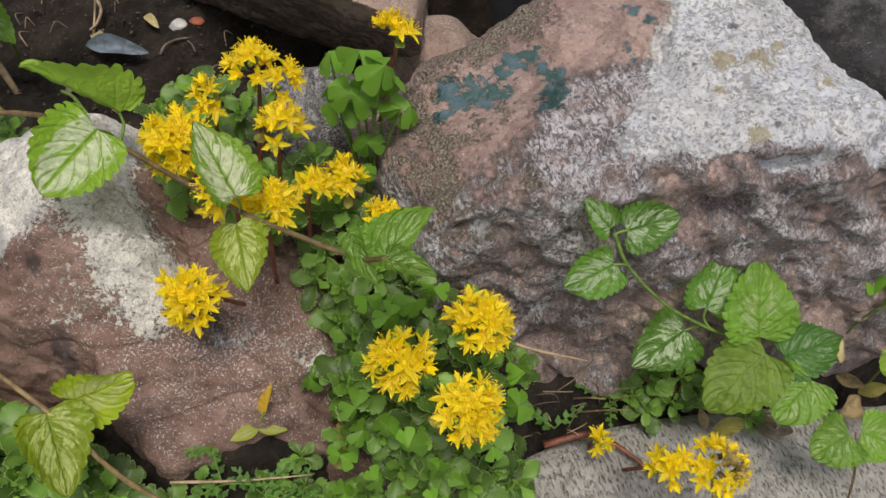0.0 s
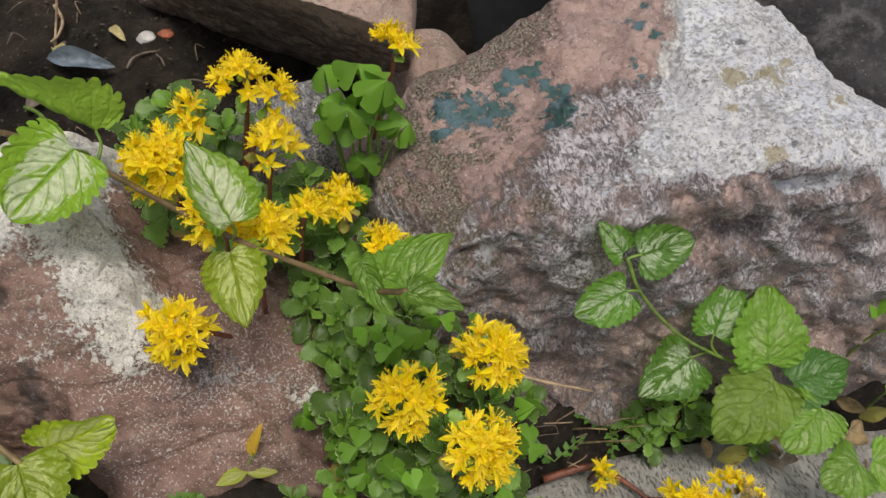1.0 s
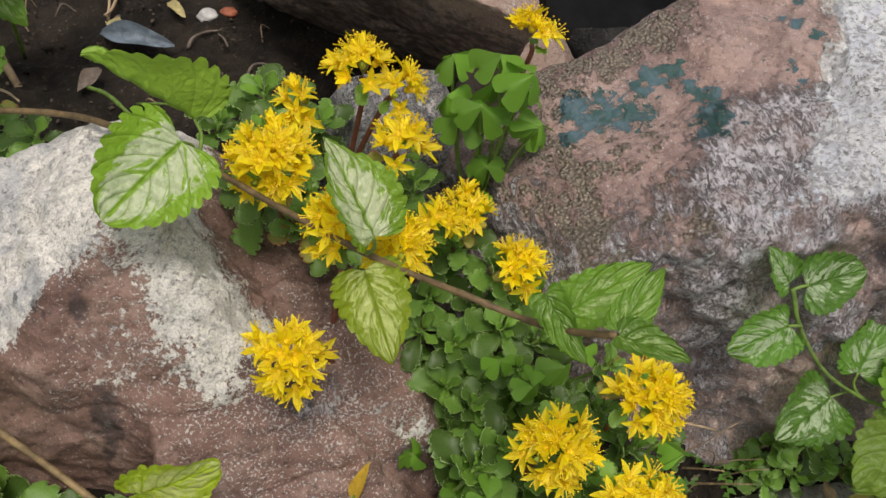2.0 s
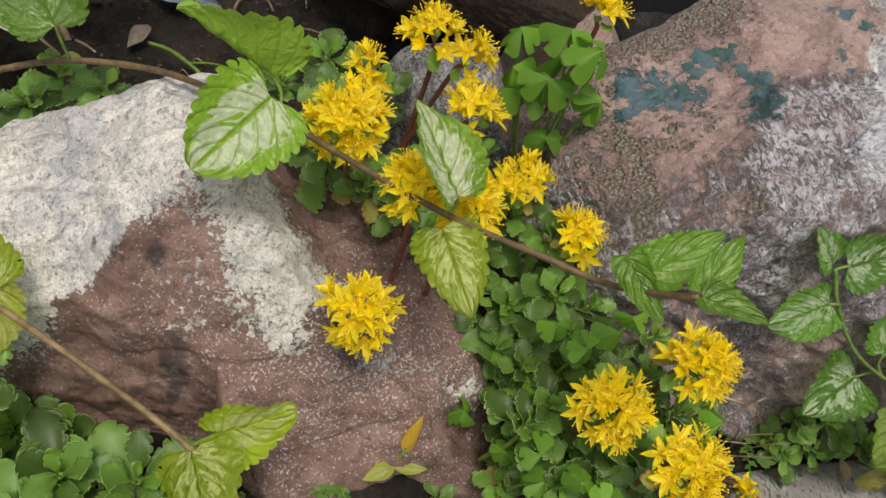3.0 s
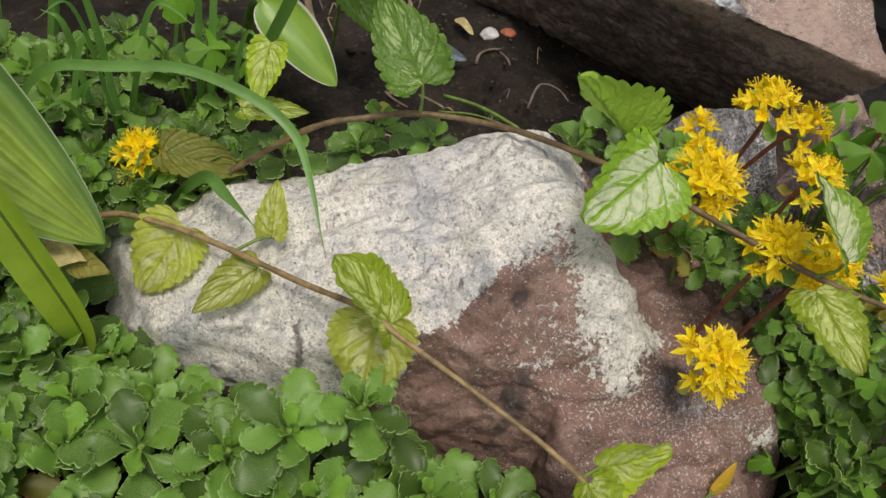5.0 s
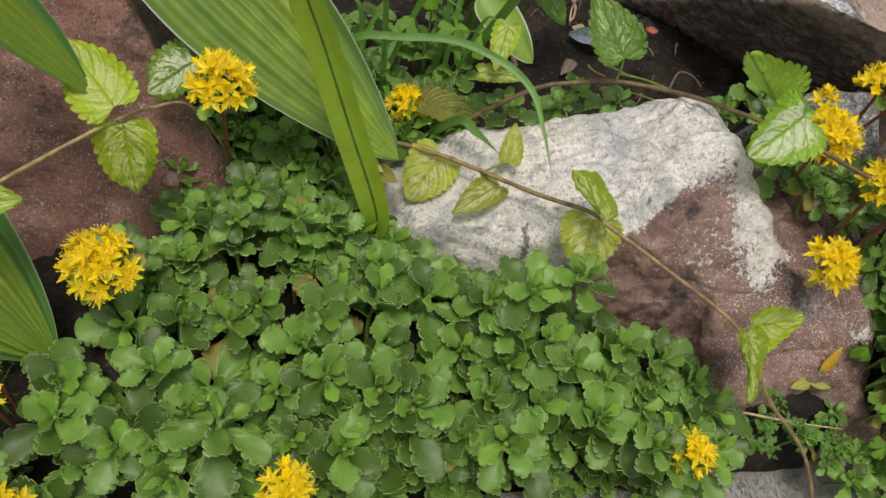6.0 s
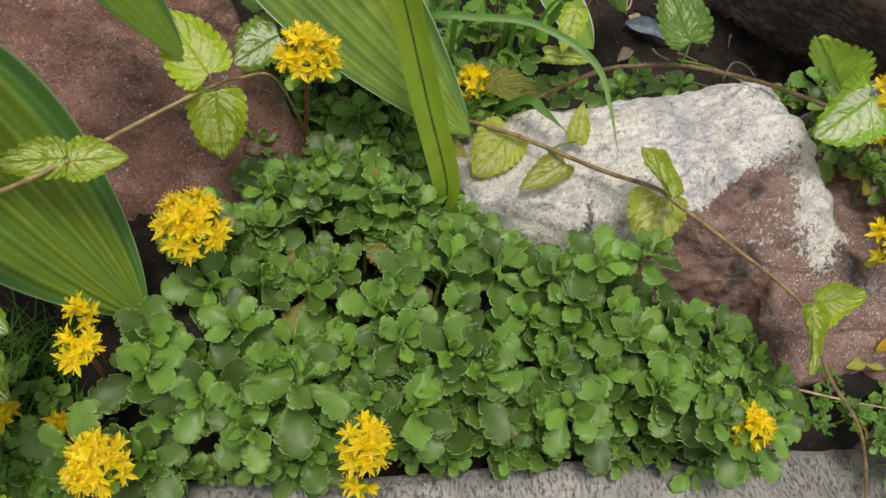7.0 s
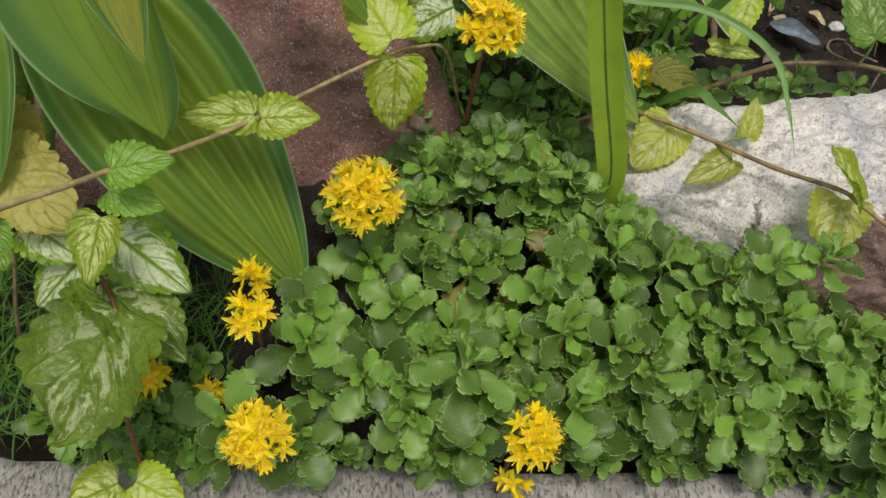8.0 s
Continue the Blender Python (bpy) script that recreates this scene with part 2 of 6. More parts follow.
def leaf_material(name, base, rib, patch=None, cover=0.0, lines=None, ribs=5.0, slant=0.5, edge=None, rough=0.4, spots=None, vary=0.3, glow=1.5, bump=0.6, piping=None, pipe=0.968):
    """Leaf skin with a midrib, slanting side veins and, for some kinds, silver patches between them."""
    n = Nodes(name)
    uv = n.split(n.nodes.new("ShaderNodeUVMap").outputs[0])
    obj = n.coords("Object")
    across = n.math("ABSOLUTE", n.math("MULTIPLY", n.math("SUBTRACT", uv[0], 0.5), 2.0))
    wob = n.math("MULTIPLY", n.math("SUBTRACT", n.noise(obj, 120, 3), 0.5), 0.035)
    lane = n.math("ADD", n.math("SUBTRACT", uv[1], n.math("MULTIPLY", across, slant)), wob)
    saw = n.math("ABSOLUTE", n.math("SUBTRACT", n.math("FRACT", n.math("MULTIPLY", lane, ribs)), 0.5))
    vein = n.math("MAXIMUM", n.ramp(saw, 0.0, 0.06, (0.6, 0)), n.ramp(across, 0.0, 0.05, (1, 0)))
    tone = n.noise(obj, 55, 5, 0.6)
    odd = n.chance()
    dark = tuple(c * (1 - vary) for c in base)
    pale = tuple(c * (1 + vary) for c in base)
    col = n.mix(n.ramp(n.math("ADD", n.math("MULTIPLY", tone, 0.6), n.math("MULTIPLY", odd, 0.4)), 0.3, 0.7), dark, pale)
    flow = n.node("CombineXYZ", 0, X=n.math("MULTIPLY", lane, 6.5), Y=n.math("MULTIPLY", across, 2.4), Z=n.math("ADD", n.math("MULTIPLY", odd, 40.0), n.math("MULTIPLY", n.math("GREATER_THAN", uv[0], 0.5), 7.0)))
    blot = n.noise(flow, 1.0, 4, 0.6, 0.8)
    if patch is not None:
        reach = n.ramp(n.math("ADD", across, n.math("MULTIPLY", n.math("SUBTRACT", blot, 0.5), 1.5)), 0.6, 0.72, (1, 0))
        cell = n.math("MULTIPLY", n.math("MULTIPLY", n.ramp(across, 0.03, 0.1), reach), n.ramp(saw, 0.02, 0.1, (0.6, 1.0)))
        mottle = n.ramp(n.noise(obj, 380, 5, 0.7), 0.36, 0.56, (0.7, 1.0))
        col = n.mix(n.math("MULTIPLY", n.math("MULTIPLY", cell, mottle), n.ramp(blot, 0.47 - cover, 0.53 - cover, (0.03, 0.95))), col, patch)
    if lines is not None:
        lane = n.math("MULTIPLY", n.math("POWER", across, 0.8), lines)
        groove = n.math("ABSOLUTE", n.math("SUBTRACT", n.math("FRACT", lane), 0.5))
        flame = n.noise(n.node("CombineXYZ", 0, X=n.math("MULTIPLY", uv[0], 2.8), Y=n.math("MULTIPLY", uv[1], 1.0), Z=odd), 1.6, 1, 0.5)
        col = n.mix(n.ramp(flame, 0.38, 0.66, (0, 0.6)), col, (base[0] * 0.55, base[1] * 0.74, base[2] * 0.95))
        # shade in the grooves between ribs, drawn as darker lines
        col = n.mix(n.ramp(groove, 0.0, 0.1, (0.45, 0)), col, rib)
    if edge is not None:
        tone = flame if lines is not None else tone
        rim = n.ramp(n.math("ADD", across, n.math("MULTIPLY", n.math("SUBTRACT", tone, 0.5), 0.25)), edge[0], edge[0] + (0.3 if lines is not None else 0.1))
        col = n.mix(rim, col, edge[1])
    if piping is not None:
        col = n.mix(n.ramp(across, pipe, pipe + 0.017), col, piping)
    col = n.mix(n.math("MULTIPLY", vein, 0.22), col, rib)
    if spots is not None:
        col = n.mix(n.ramp(n.noise(obj, 70, 5, 0.7), 0.56, 0.7, (0, 0.85)), col, spots)
    quilt = n.noise(obj, 330, 3, 0.5) if ribs > 1 else n.math("MULTIPLY", n.noise(obj, 300, 4), 0.6)
    h = n.math("SUBTRACT", n.math("ADD", n.math("MULTIPLY", quilt, 0.8), n.math("MULTIPLY", n.ramp(saw, 0.0, 0.25), 0.25)), n.math("MULTIPLY", vein, 0.3))
    if lines is not None:
        h = n.math("ADD", n.ramp(groove, 0.0, 0.25), n.math("MULTIPLY", n.noise(obj, 260, 3), 0.5))
    return n.done(col, n.ramp(tone, 0.3, 0.7, (rough - 0.06, rough + 0.14)), h, bump, 0.0035, 0.55, n.mix(1.0, col, glow, "MULTIPLY"))


LEAF = {
    "silver": leaf_material("silver_leaf", (0.2, 0.36, 0.025), (0.1, 0.22, 0.02), (0.64, 0.72, 0.47), 0.09, rough=0.26),
    "dark_silver": leaf_material("dark_silver_leaf", (0.115, 0.265, 0.03), (0.06, 0.15, 0.02), (0.48, 0.61, 0.36), 0.02, rough=0.26),
    "pale": leaf_material("pale_leaf", (0.35, 0.48, 0.025), (0.22, 0.33, 0.02), (0.56, 0.65, 0.21), 0.04, rough=0.3),
    "green": leaf_material("green_leaf", (0.155, 0.31, 0.03), (0.12, 0.25, 0.02), (0.34, 0.48, 0.16), -0.04, rough=0.32),
    "plain": leaf_material("plain_leaf", (0.235, 0.385, 0.042), (0.27, 0.42, 0.07), rough=0.38),
    "deep": leaf_material("deep_leaf", (0.06, 0.16, 0.025), (0.05, 0.13, 0.02), (0.24, 0.37, 0.17), -0.06, rough=0.3),
    "yellow": leaf_material("yellow_leaf", (0.38, 0.43, 0.06), (0.25, 0.28, 0.03), (0.56, 0.58, 0.26), 0.0),
    "olive": leaf_material("olive_leaf", (0.17, 0.28, 0.025), (0.09, 0.17, 0.015), (0.42, 0.5, 0.25), -0.03, rough=0.22),
    "dull": leaf_material("dull_leaf", (0.2, 0.21, 0.035), (0.14, 0.14, 0.03), spots=(0.16, 0.12, 0.04)),
    "orange": leaf_material("orange_leaf", (0.66, 0.46, 0.06), (0.6, 0.33, 0.04), spots=(0.6, 0.24, 0.04)),
    "brown": leaf_material("browning_leaf", (0.36, 0.33, 0.08), (0.22, 0.15, 0.05), spots=(0.14, 0.07, 0.03)),
}
SEDUM = leaf_material("stonecrop_leaf", (0.142, 0.265, 0.047), (0.1, 0.19, 0.04), ribs=0.01, edge=(0.9, (0.34, 0.5, 0.16)), rough=0.4, vary=0.5, bump=0.06)
SEDUM_YOUNG = leaf_material("young_stonecrop_leaf", (0.19, 0.36, 0.05), (0.2, 0.36, 0.06), ribs=0.01, edge=(0.9, (0.32, 0.48, 0.12)), rough=0.4, bump=0.06)
SEDUM_OLD = leaf_material("old_stonecrop_leaf", (0.3, 0.3, 0.06), (0.3, 0.24, 0.06), ribs=0.01, edge=(0.78, (0.4, 0.2, 0.07)), rough=0.45, bump=0.06)
CLOVER = leaf_material("clover_leaf", (0.16, 0.345, 0.03), (0.14, 0.31, 0.035), ribs=0.01, rough=0.5, vary=0.25, bump=0.15)
HOSTA = leaf_material("hosta_leaf", (0.27, 0.405, 0.05), (0.11, 0.22, 0.03), lines=4.0, ribs=0.01, edge=(0.62, (0.1, 0.235, 0.055)), rough=0.36, vary=0.14, bump=0.07, piping=(0.3, 0.42, 0.2))
HOSTA_PALE = leaf_material("pale_hosta_leaf", (0.5, 0.52, 0.1), (0.4, 0.45, 0.08), lines=4.0, ribs=0.01, edge=(0.55, (0.16, 0.31, 0.07)), rough=0.4, vary=0.12, bump=0.07, piping=(0.5, 0.55, 0.35))
HOSTA_RIM = leaf_material("white_rimmed_hosta_leaf", (0.27, 0.45, 0.06), (0.25, 0.42, 0.06), lines=3.0, ribs=0.01, edge=(0.86, (0.66, 0.68, 0.52)), rough=0.36, vary=0.12, bump=0.03, piping=(0.75, 0.75, 0.65), pipe=0.9)
HOSTA_MIST = leaf_material("misty_hosta_leaf", (0.25, 0.36, 0.055), (0.1, 0.19, 0.03), lines=4.0, ribs=0.01, edge=(0.72, (0.12, 0.24, 0.06)), rough=0.34, vary=0.35, bump=0.07, piping=(0.5, 0.55, 0.4))
GRASS = leaf_material("grass_blade", (0.13, 0.28, 0.055), (0.17, 0.32, 0.07), ribs=0.01, rough=0.4, vary=0.2, bump=0.1)
BROAD_BLADE = leaf_material("broad_blade", (0.25, 0.37, 0.03), (0.1, 0.2, 0.015), ribs=0.01, rough=0.4, vary=0.2, bump=0.1)
RIB_DARK = plain_material("dark_midrib", (0.06, 0.12, 0.015), 0.5, 0.2, 80)
WEED = leaf_material("weed_leaf", (0.09, 0.22, 0.03), (0.12, 0.26, 0.04), ribs=0.01, rough=0.5, bump=0.1)
PETAL = leaf_material("yellow_petal", (0.95, 0.78, 0.01), (0.95, 0.68, 0.005), ribs=0.01, rough=0.5, vary=0.12, glow=1.1, bump=0.1)
DRY_FLORET = plain_material("withered_floret", (0.34, 0.26, 0.09), 0.7, 0.45, 250, 0.4)
STAMEN = plain_material("stamen_yellow", (0.85, 0.6, 0.02), 0.6, 0.1)
BUD = plain_material("green_bud", (0.3, 0.36, 0.03), 0.55, 0.3, 300)
STEM_RED = plain_material("red_stem", (0.19, 0.065, 0.04), 0.45, 0.3, 150)
STEM_BROWN = plain_material("brown_runner", (0.155, 0.105, 0.05), 0.5, 0.35, 120)
STEM_TAN = plain_material("tan_runner", (0.34, 0.26, 0.12), 0.5, 0.3, 120)
STEM_MID = plain_material("ochre_runner", (0.25, 0.175, 0.08), 0.5, 0.35, 120)
STEM_GREEN = plain_material("green_stem", (0.16, 0.26, 0.05), 0.5, 0.25, 120)
STRAW = plain_material("dry_straw", (0.42, 0.31, 0.2), 0.7, 0.3, 90)
TWIG = plain_material("grey_twig", (0.17, 0.135, 0.11), 0.8, 0.35, 90)
SOIL, CONCRETE = soil_material(), concrete_material()
PLASTIC = plain_material("dark_plastic", (0.075, 0.078, 0.085), 0.55, 0.2, 25, 0.1)
RIM = plain_material("grey_rim", (0.2, 0.23, 0.245), 0.5, 0.15, 40, 0.1)
CRUMB = plain_material("dark_crumbs", (0.085, 0.067, 0.052), 0.95, 0.6, 40, 0.9, 0.2)
GRAVEL = plain_material("grey_grit", (0.19, 0.165, 0.145), 0.9, 0.45, 130, 0.9)
BEIGE = plain_material("beige_pebble", (0.5, 0.39, 0.25), 0.6, 0.2, 40, 0.3)
WHITE_PEBBLE = plain_material("white_pebble", (0.6, 0.59, 0.57), 0.6, 0.2, 60, 0.3)
RED_PEBBLE = plain_material("red_pebble", (0.4, 0.13, 0.07), 0.7, 0.3, 60, 0.3)
DRY_BLUE = plain_material("dry_grey_leaf", (0.15, 0.19, 0.23), 0.6, 0.4, 60, 0.5)
DRY_BROWN = plain_material("dry_brown_leaf", (0.26, 0.19, 0.1), 0.7, 0.5, 80, 0.5)
DRY_TAN = plain_material("dry_tan_leaf", (0.5, 0.42, 0.2), 0.6, 0.35, 60, 0.4)
SHELL = plain_material("snail_shell", (0.2, 0.13, 0.1), 0.4, 0.3, 200, 0.2)


# ---- mesh helpers ----
rng = random.Random(7)


def finish(name, bm, material, smooth=True):
    me = bpy.data.meshes.new(name)
    bm.to_mesh(me)
    bm.free()
    me.materials.append(material)
    if smooth:
        me.polygons.foreach_set("use_smooth", [True] * len(me.polygons))
    return me


def part(name, mesh, parent, m=None, label=""):
    ob = new(name, mesh)
    ob.parent = parent
    if m is not None:
        ob.matrix_local = m
    if label:
        ob["label"] = label
    return ob


def thing(name, at, label, category, group="", kind=""):
    ob = new(name)
    ob.location = at
    return tagged(ob, label, category, group, kind)


def smooth(a, b, x):
    x = min(1.0, max(0.0, (x - a) / (b - a)))
    return x * x * (3 - 2 * x)


def aim(base, tip, normal):
    """The pose at base whose y axis points at tip and whose z axis leans to normal."""
    y = (Vector(tip) - Vector(base)).normalized()
    z = Vector(normal)
    z = (z - y * z.dot(y)).normalized()
    x = y.cross(z)
    return Matrix(((x[0], y[0], z[0], base[0]), (x[1], y[1], z[1], base[1]), (x[2], y[2], z[2], base[2]), (0, 0, 0, 1)))


def heart(v):
    return max(0.0, math.sin(math.pi * (0.012 + 0.988 * v) ** 0.65)) ** 0.6


def ovate(v):
    return max(0.0, math.sin(math.pi * (0.012 + 0.988 * v) ** 0.62)) ** 0.8


def spoon(v):
    body = 0.13 + 0.87 * smooth(0.04, 0.72, v)
    return body * (1 if v < 0.66 else math.sqrt(max(0.07, 1 - ((v - 0.66) / 0.36) ** 1.75)))


def lance(v):
    return max(0.02, math.sin(math.pi * min(1, v * 0.94 + 0.05)) ** 0.8 * (1 - 0.35 * v))


def broad(v):
    return max(0.012, math.sin(math.pi * v ** 0.72) ** 0.68)


def strap(v):
    return 0.75 + 0.25 * math.sin(math.pi * min(1, v * 1.3)) if v < 0.6 else max(0.03, 1 - ((v - 0.6) / 0.4) ** 1.6)


def fan(v):
    body = 0.08 + 0.92 * smooth(-0.1, 0.72, v)
    return body * (1 if v < 0.72 else math.sqrt(max(0.03, 1 - ((v - 0.72) / 0.29) ** 2)))


def blade(name, material, length, width, shape, rows=8, cols=4, cup=0.0, arch=0.0, fold=0.0, teeth=0, bite=0.0, start=0.0, lobe=0.0, notch=0.0, ripple=0.0,
          ripples=6.0, slant=0.42, wave=0.0, twist=0.0, side=0.0, seed=0, pucker=0.0, lip=0.0, crenate=0):
    """A leaf: base at the origin, tip along y, upper side along z."""
    r = random.Random(seed)
    bm = bmesh.new()
    uv = bm.loops.layers.uv.new("UVMap")
    grid, phase = [], r.uniform(0, 6)
    for i in range(rows + 1):
        v = (i / rows) ** (1.35 if lobe > 0.1 else 1.0)
        full = shape(v)
        w = full * width / 2
        line = []
        for j in range(cols + 1):
            u = 2 * j / cols - 1
            reach = w
            y = length * (v - lobe * (abs(u) * full) ** 1.3 * (1 - v) ** 2.2 - notch * (1 - abs(u)) ** 1.5 * v ** 6)
            if teeth and abs(u) > 0.99 and v > start and i < rows:
                reach *= 1 + bite * (-0.8, 0.1, 0.5, 0.4)[i % 4] * (1 - 0.5 * v)
                y -= (0.35, 0.2, 0.0, -0.45)[i % 4] * length / rows
            if crenate and abs(u) > 0.6 and v > start:
                reach *= 1 - bite * max(0.0, math.cos(2 * math.pi * crenate * v)) ** 3 * smooth(0.6, 1.0, abs(u)) * smooth(start, start + 0.12, v)
            x = u * reach + side * length * v * v
            z = cup * width * (u * u) * 0.5 * math.sin(math.pi * min(1, v + 0.08)) - arch * length * v * v + fold * abs(u) * reach
            z += ripple * width * math.cos(2 * math.pi * ripples * (v - slant * abs(u))) * (1 - 0.3 * abs(u)) * min(1, 4 * v) * (1 if abs(u) > 0.01 else 0.2)
            if pucker:
                z += pucker * (noise.noise(Vector((x * 190, y * 190, seed * 3.7))) + 0.5 * noise.noise(Vector((x * 330, y * 330, seed * 1.9))))
            z += wave * width * abs(u) ** 2 * math.sin(phase + 9 * v + 2 * u)
            if twist:
                a = twist * v
                x, z = x * math.cos(a) - z * math.sin(a), x * math.sin(a) + z * math.cos(a)
            line.append(bm.verts.new((x, y, z)))
        grid.append(line)
    for i in range(rows):
        for j in range(cols):
            f = bm.faces.new((grid[i][j], grid[i][j + 1], grid[i + 1][j + 1], grid[i + 1][j]))
            for loop, (a, b) in zip(f.loops, ((j, i), (j + 1, i), (j + 1, i + 1), (j, i + 1))):
                loop[uv].uv = (a / cols, b / rows)
    if lip:
        # the rounded, fleshy edge, turned down all round
        ring = [(i, 0) for i in range(rows + 1)] + [(rows, j) for j in range(1, cols + 1)] + [(i, cols) for i in range(rows - 1, -1, -1)]
        low = [bm.verts.new(grid[i][j].co + Vector((0, 0, -lip))) for i, j in ring]
        for k in range(len(ring) - 1):
            (i, j), (p, q) = ring[k], ring[k + 1]
            f = bm.faces.new((grid[i][j], grid[p][q], low[k + 1], low[k]))
            for loop, (c, d) in zip(f.loops, ((j, i), (q, p), (q, p), (j, i))):
                loop[uv].uv = (c / cols, d / rows)
    return finish(name, bm, material)


def bend(points, steps):
    """A smooth line through the points."""
    pts = [Vector(p) for p in points]
    pts = [2 * pts[0] - pts[1], *pts, 2 * pts[-1] - pts[-2]]
    line = []
    for i in range(1, len(pts) - 2):
        a, b, c, d = pts[i - 1:i + 3]
        for k in range(steps):
            s = k / steps
            line.append(0.5 * (2 * b + (c - a) * s + (2 * a - 5 * b + 4 * c - d) * s ** 2 + (3 * b - a - 3 * c + d) * s ** 3))
    return [*line, pts[-2]]


def tube(name, material, points, thick, thin=None, steps=5, sides=7, knots=0.0):
    """A round stem through the points, tapering from thick to thin."""
    thin = thick if thin is None else thin
    line = bend(points, steps)
    bm = bmesh.new()
    rings = []
    side = Vector((0.3, 0.5, 0.8))
    for i, p in enumerate(line):
        way = (line[min(i + 1, len(line) - 1)] - line[max(i - 1, 0)]).normalized()
        a = way.cross(side).normalized()
        b = way.cross(a)
        s = i / (len(line) - 1)
        r = (thick + (thin - thick) * s) * (1 + knots * noise.noise(p * 300))
        rings.append([bm.verts.new(p + r * (math.cos(2 * math.pi * k / sides) * a + math.sin(2 * math.pi * k / sides) * b)) for k in range(sides)])
    for i in range(len(rings) - 1):
        for k in range(sides):
            bm.faces.new((rings[i][k], rings[i][(k + 1) % sides], rings[i + 1][(k + 1) % sides], rings[i + 1][k]))
    bm.faces.new(rings[0][::-1]), bm.faces.new(rings[-1])
    return finish(name, bm, material)


def ribbon(name, material, points, width, normal, steps=6, keel=0.25, ends=(0.6, 0.05)):
    """A grass blade along the points: keeled, narrowing to its tip."""
    line = bend(points, steps)
    bm = bmesh.new()
    uv = bm.loops.layers.uv.new("UVMap")
    rows, last = [], len(line) - 1
    for i, p in enumerate(line):
        way = (line[min(i + 1, last)] - line[max(i - 1, 0)]).normalized()
        x = way.cross(Vector(normal)).normalized()
        z = x.cross(way)
        s = i / last
        w = width / 2 * (ends[0] + (1 - ends[0]) * smooth(0, 0.25, s)) * (1 - (1 - ends[1]) * smooth(0.55, 1, s))
        rows.append([bm.verts.new(p + x * u * w + z * keel * abs(u) * w) for u in (-1, -0.5, 0, 0.5, 1)])
    for i in range(last):
        for j in range(4):
            f = bm.faces.new((rows[i][j], rows[i][j + 1], rows[i + 1][j + 1], rows[i + 1][j]))
            for loop, (a, b) in zip(f.loops, ((j, i), (j + 1, i), (j + 1, i + 1), (j, i + 1))):
                loop[uv].uv = (a / 4, b / last)
    return finish(name, bm, material)


def lump(name, material, size, seed, rough=0.25, detail=3):
    """A pebble or clod."""
    bm = bmesh.new()
    bmesh.ops.create_icosphere(bm, subdivisions=detail, radius=1)
    off = Vector((seed * 3.1, seed * 1.7, seed))
    for v in bm.verts:
        v.co *= 1 + rough * noise.noise(v.co * 1.6 + off) + 0.4 * rough * noise.noise(v.co * 4 + off)
        v.co = Vector((v.co.x * size[0] / 2, v.co.y * size[1] / 2, v.co.z * size[2] / 2))
    return finish(name, bm, material)


# ---- rocks ----
def inside(faces, p, shrink=0.0):
    return all((Vector(q) - Vector(p)).dot(Vector(n).normalized()) > shrink for n, q in faces)


MASKS = ("white", "grey", "teal", "lichen", "stain_shade", "dust", "cream")


def rock(name, material, centre, bodies, label, detail=6, crisp=16, rough=0.006, chips=0.5, seed=1, relief=None, cover=None):
    """A boulder: the union of bodies cut by their faces (outward normal and a point on each), with chipped, uneven skin. cover(p, n) gives the crusts."""
    centre = Vector(centre)
    sets = [[(Vector(n).normalized(), (Vector(q) - centre).dot(Vector(n).normalized())) for n, q in faces] for faces in bodies]
    bm = bmesh.new()
    bmesh.ops.create_icosphere(bm, subdivisions=detail, radius=1)
    off = Vector((seed * 5.3, seed * 2.9, seed * 7.1))
    for v in bm.verts:
        d = v.co.normalized()
        reach = [sum((max(0.0, n.dot(d)) / o) ** crisp for n, o in cuts) ** (-1 / crisp) for cuts in sets]
        v.co = centre + d * max(reach)
    bm.normal_update()
    shift = []
    for v in bm.verts:
        p = v.co
        step = rough * 1.6 * noise.noise(p * 9 + off) + rough * noise.noise(p * 22 + off)
        ledge = noise.noise(p * 34 + off * 2)
        step += rough * chips * (abs(ledge) - 0.25) + rough * 0.35 * noise.noise(p * 70 + off) + rough * 0.2 * noise.noise(p * 150 + off)
        if relief:
            step += relief(p, v.normal)
        shift.append(v.normal * step)
    for v, s in zip(bm.verts, shift):
        v.co += s
    bm.normal_update()
    layers = [bm.verts.layers.float.new(m) for m in MASKS]
    for v in bm.verts:
        got = cover(v.co, v.normal) if cover else {}
        for m, l in zip(MASKS, layers):
            v[l] = got.get(m, 0.0)
    ob = new(name, finish(name, bm, material))
    return tagged(ob, label, "rock", "", "thing")


def along(x, *stops):
    """A line bent at the stops (x, value)."""
    return float(np.interp(x, [a for a, _ in stops], [b for _, b in stops]))


WHITE_PEAK = (
    ((-0.076, -0.731, 0.678), (-0.028, 0.15, 0.162)),
    ((-0.4, -0.9, 0.15), (-0.077, 0.143, 0.089)),
    ((-0.4, 0.114, 0.91), (-0.13, 0.256, 0.183)),
    ((-0.488, -0.338, 0.805), (-0.17, 0.214, 0.155)),
    ((-0.35, 0.45, 0.82), (-0.138, 0.296, 0.172)),
    ((0.72, 0.05, 0.69), (-0.026, 0.205, 0.213)),
    ((0.05, 0.97, 0.22), (-0.1, 0.318, 0.17)),
    ((-0.9, -0.25, 0.3), (-0.272, 0.22, 0.1)),
    ((0, 0, -1), (0, 0.2, -0.11)),
)
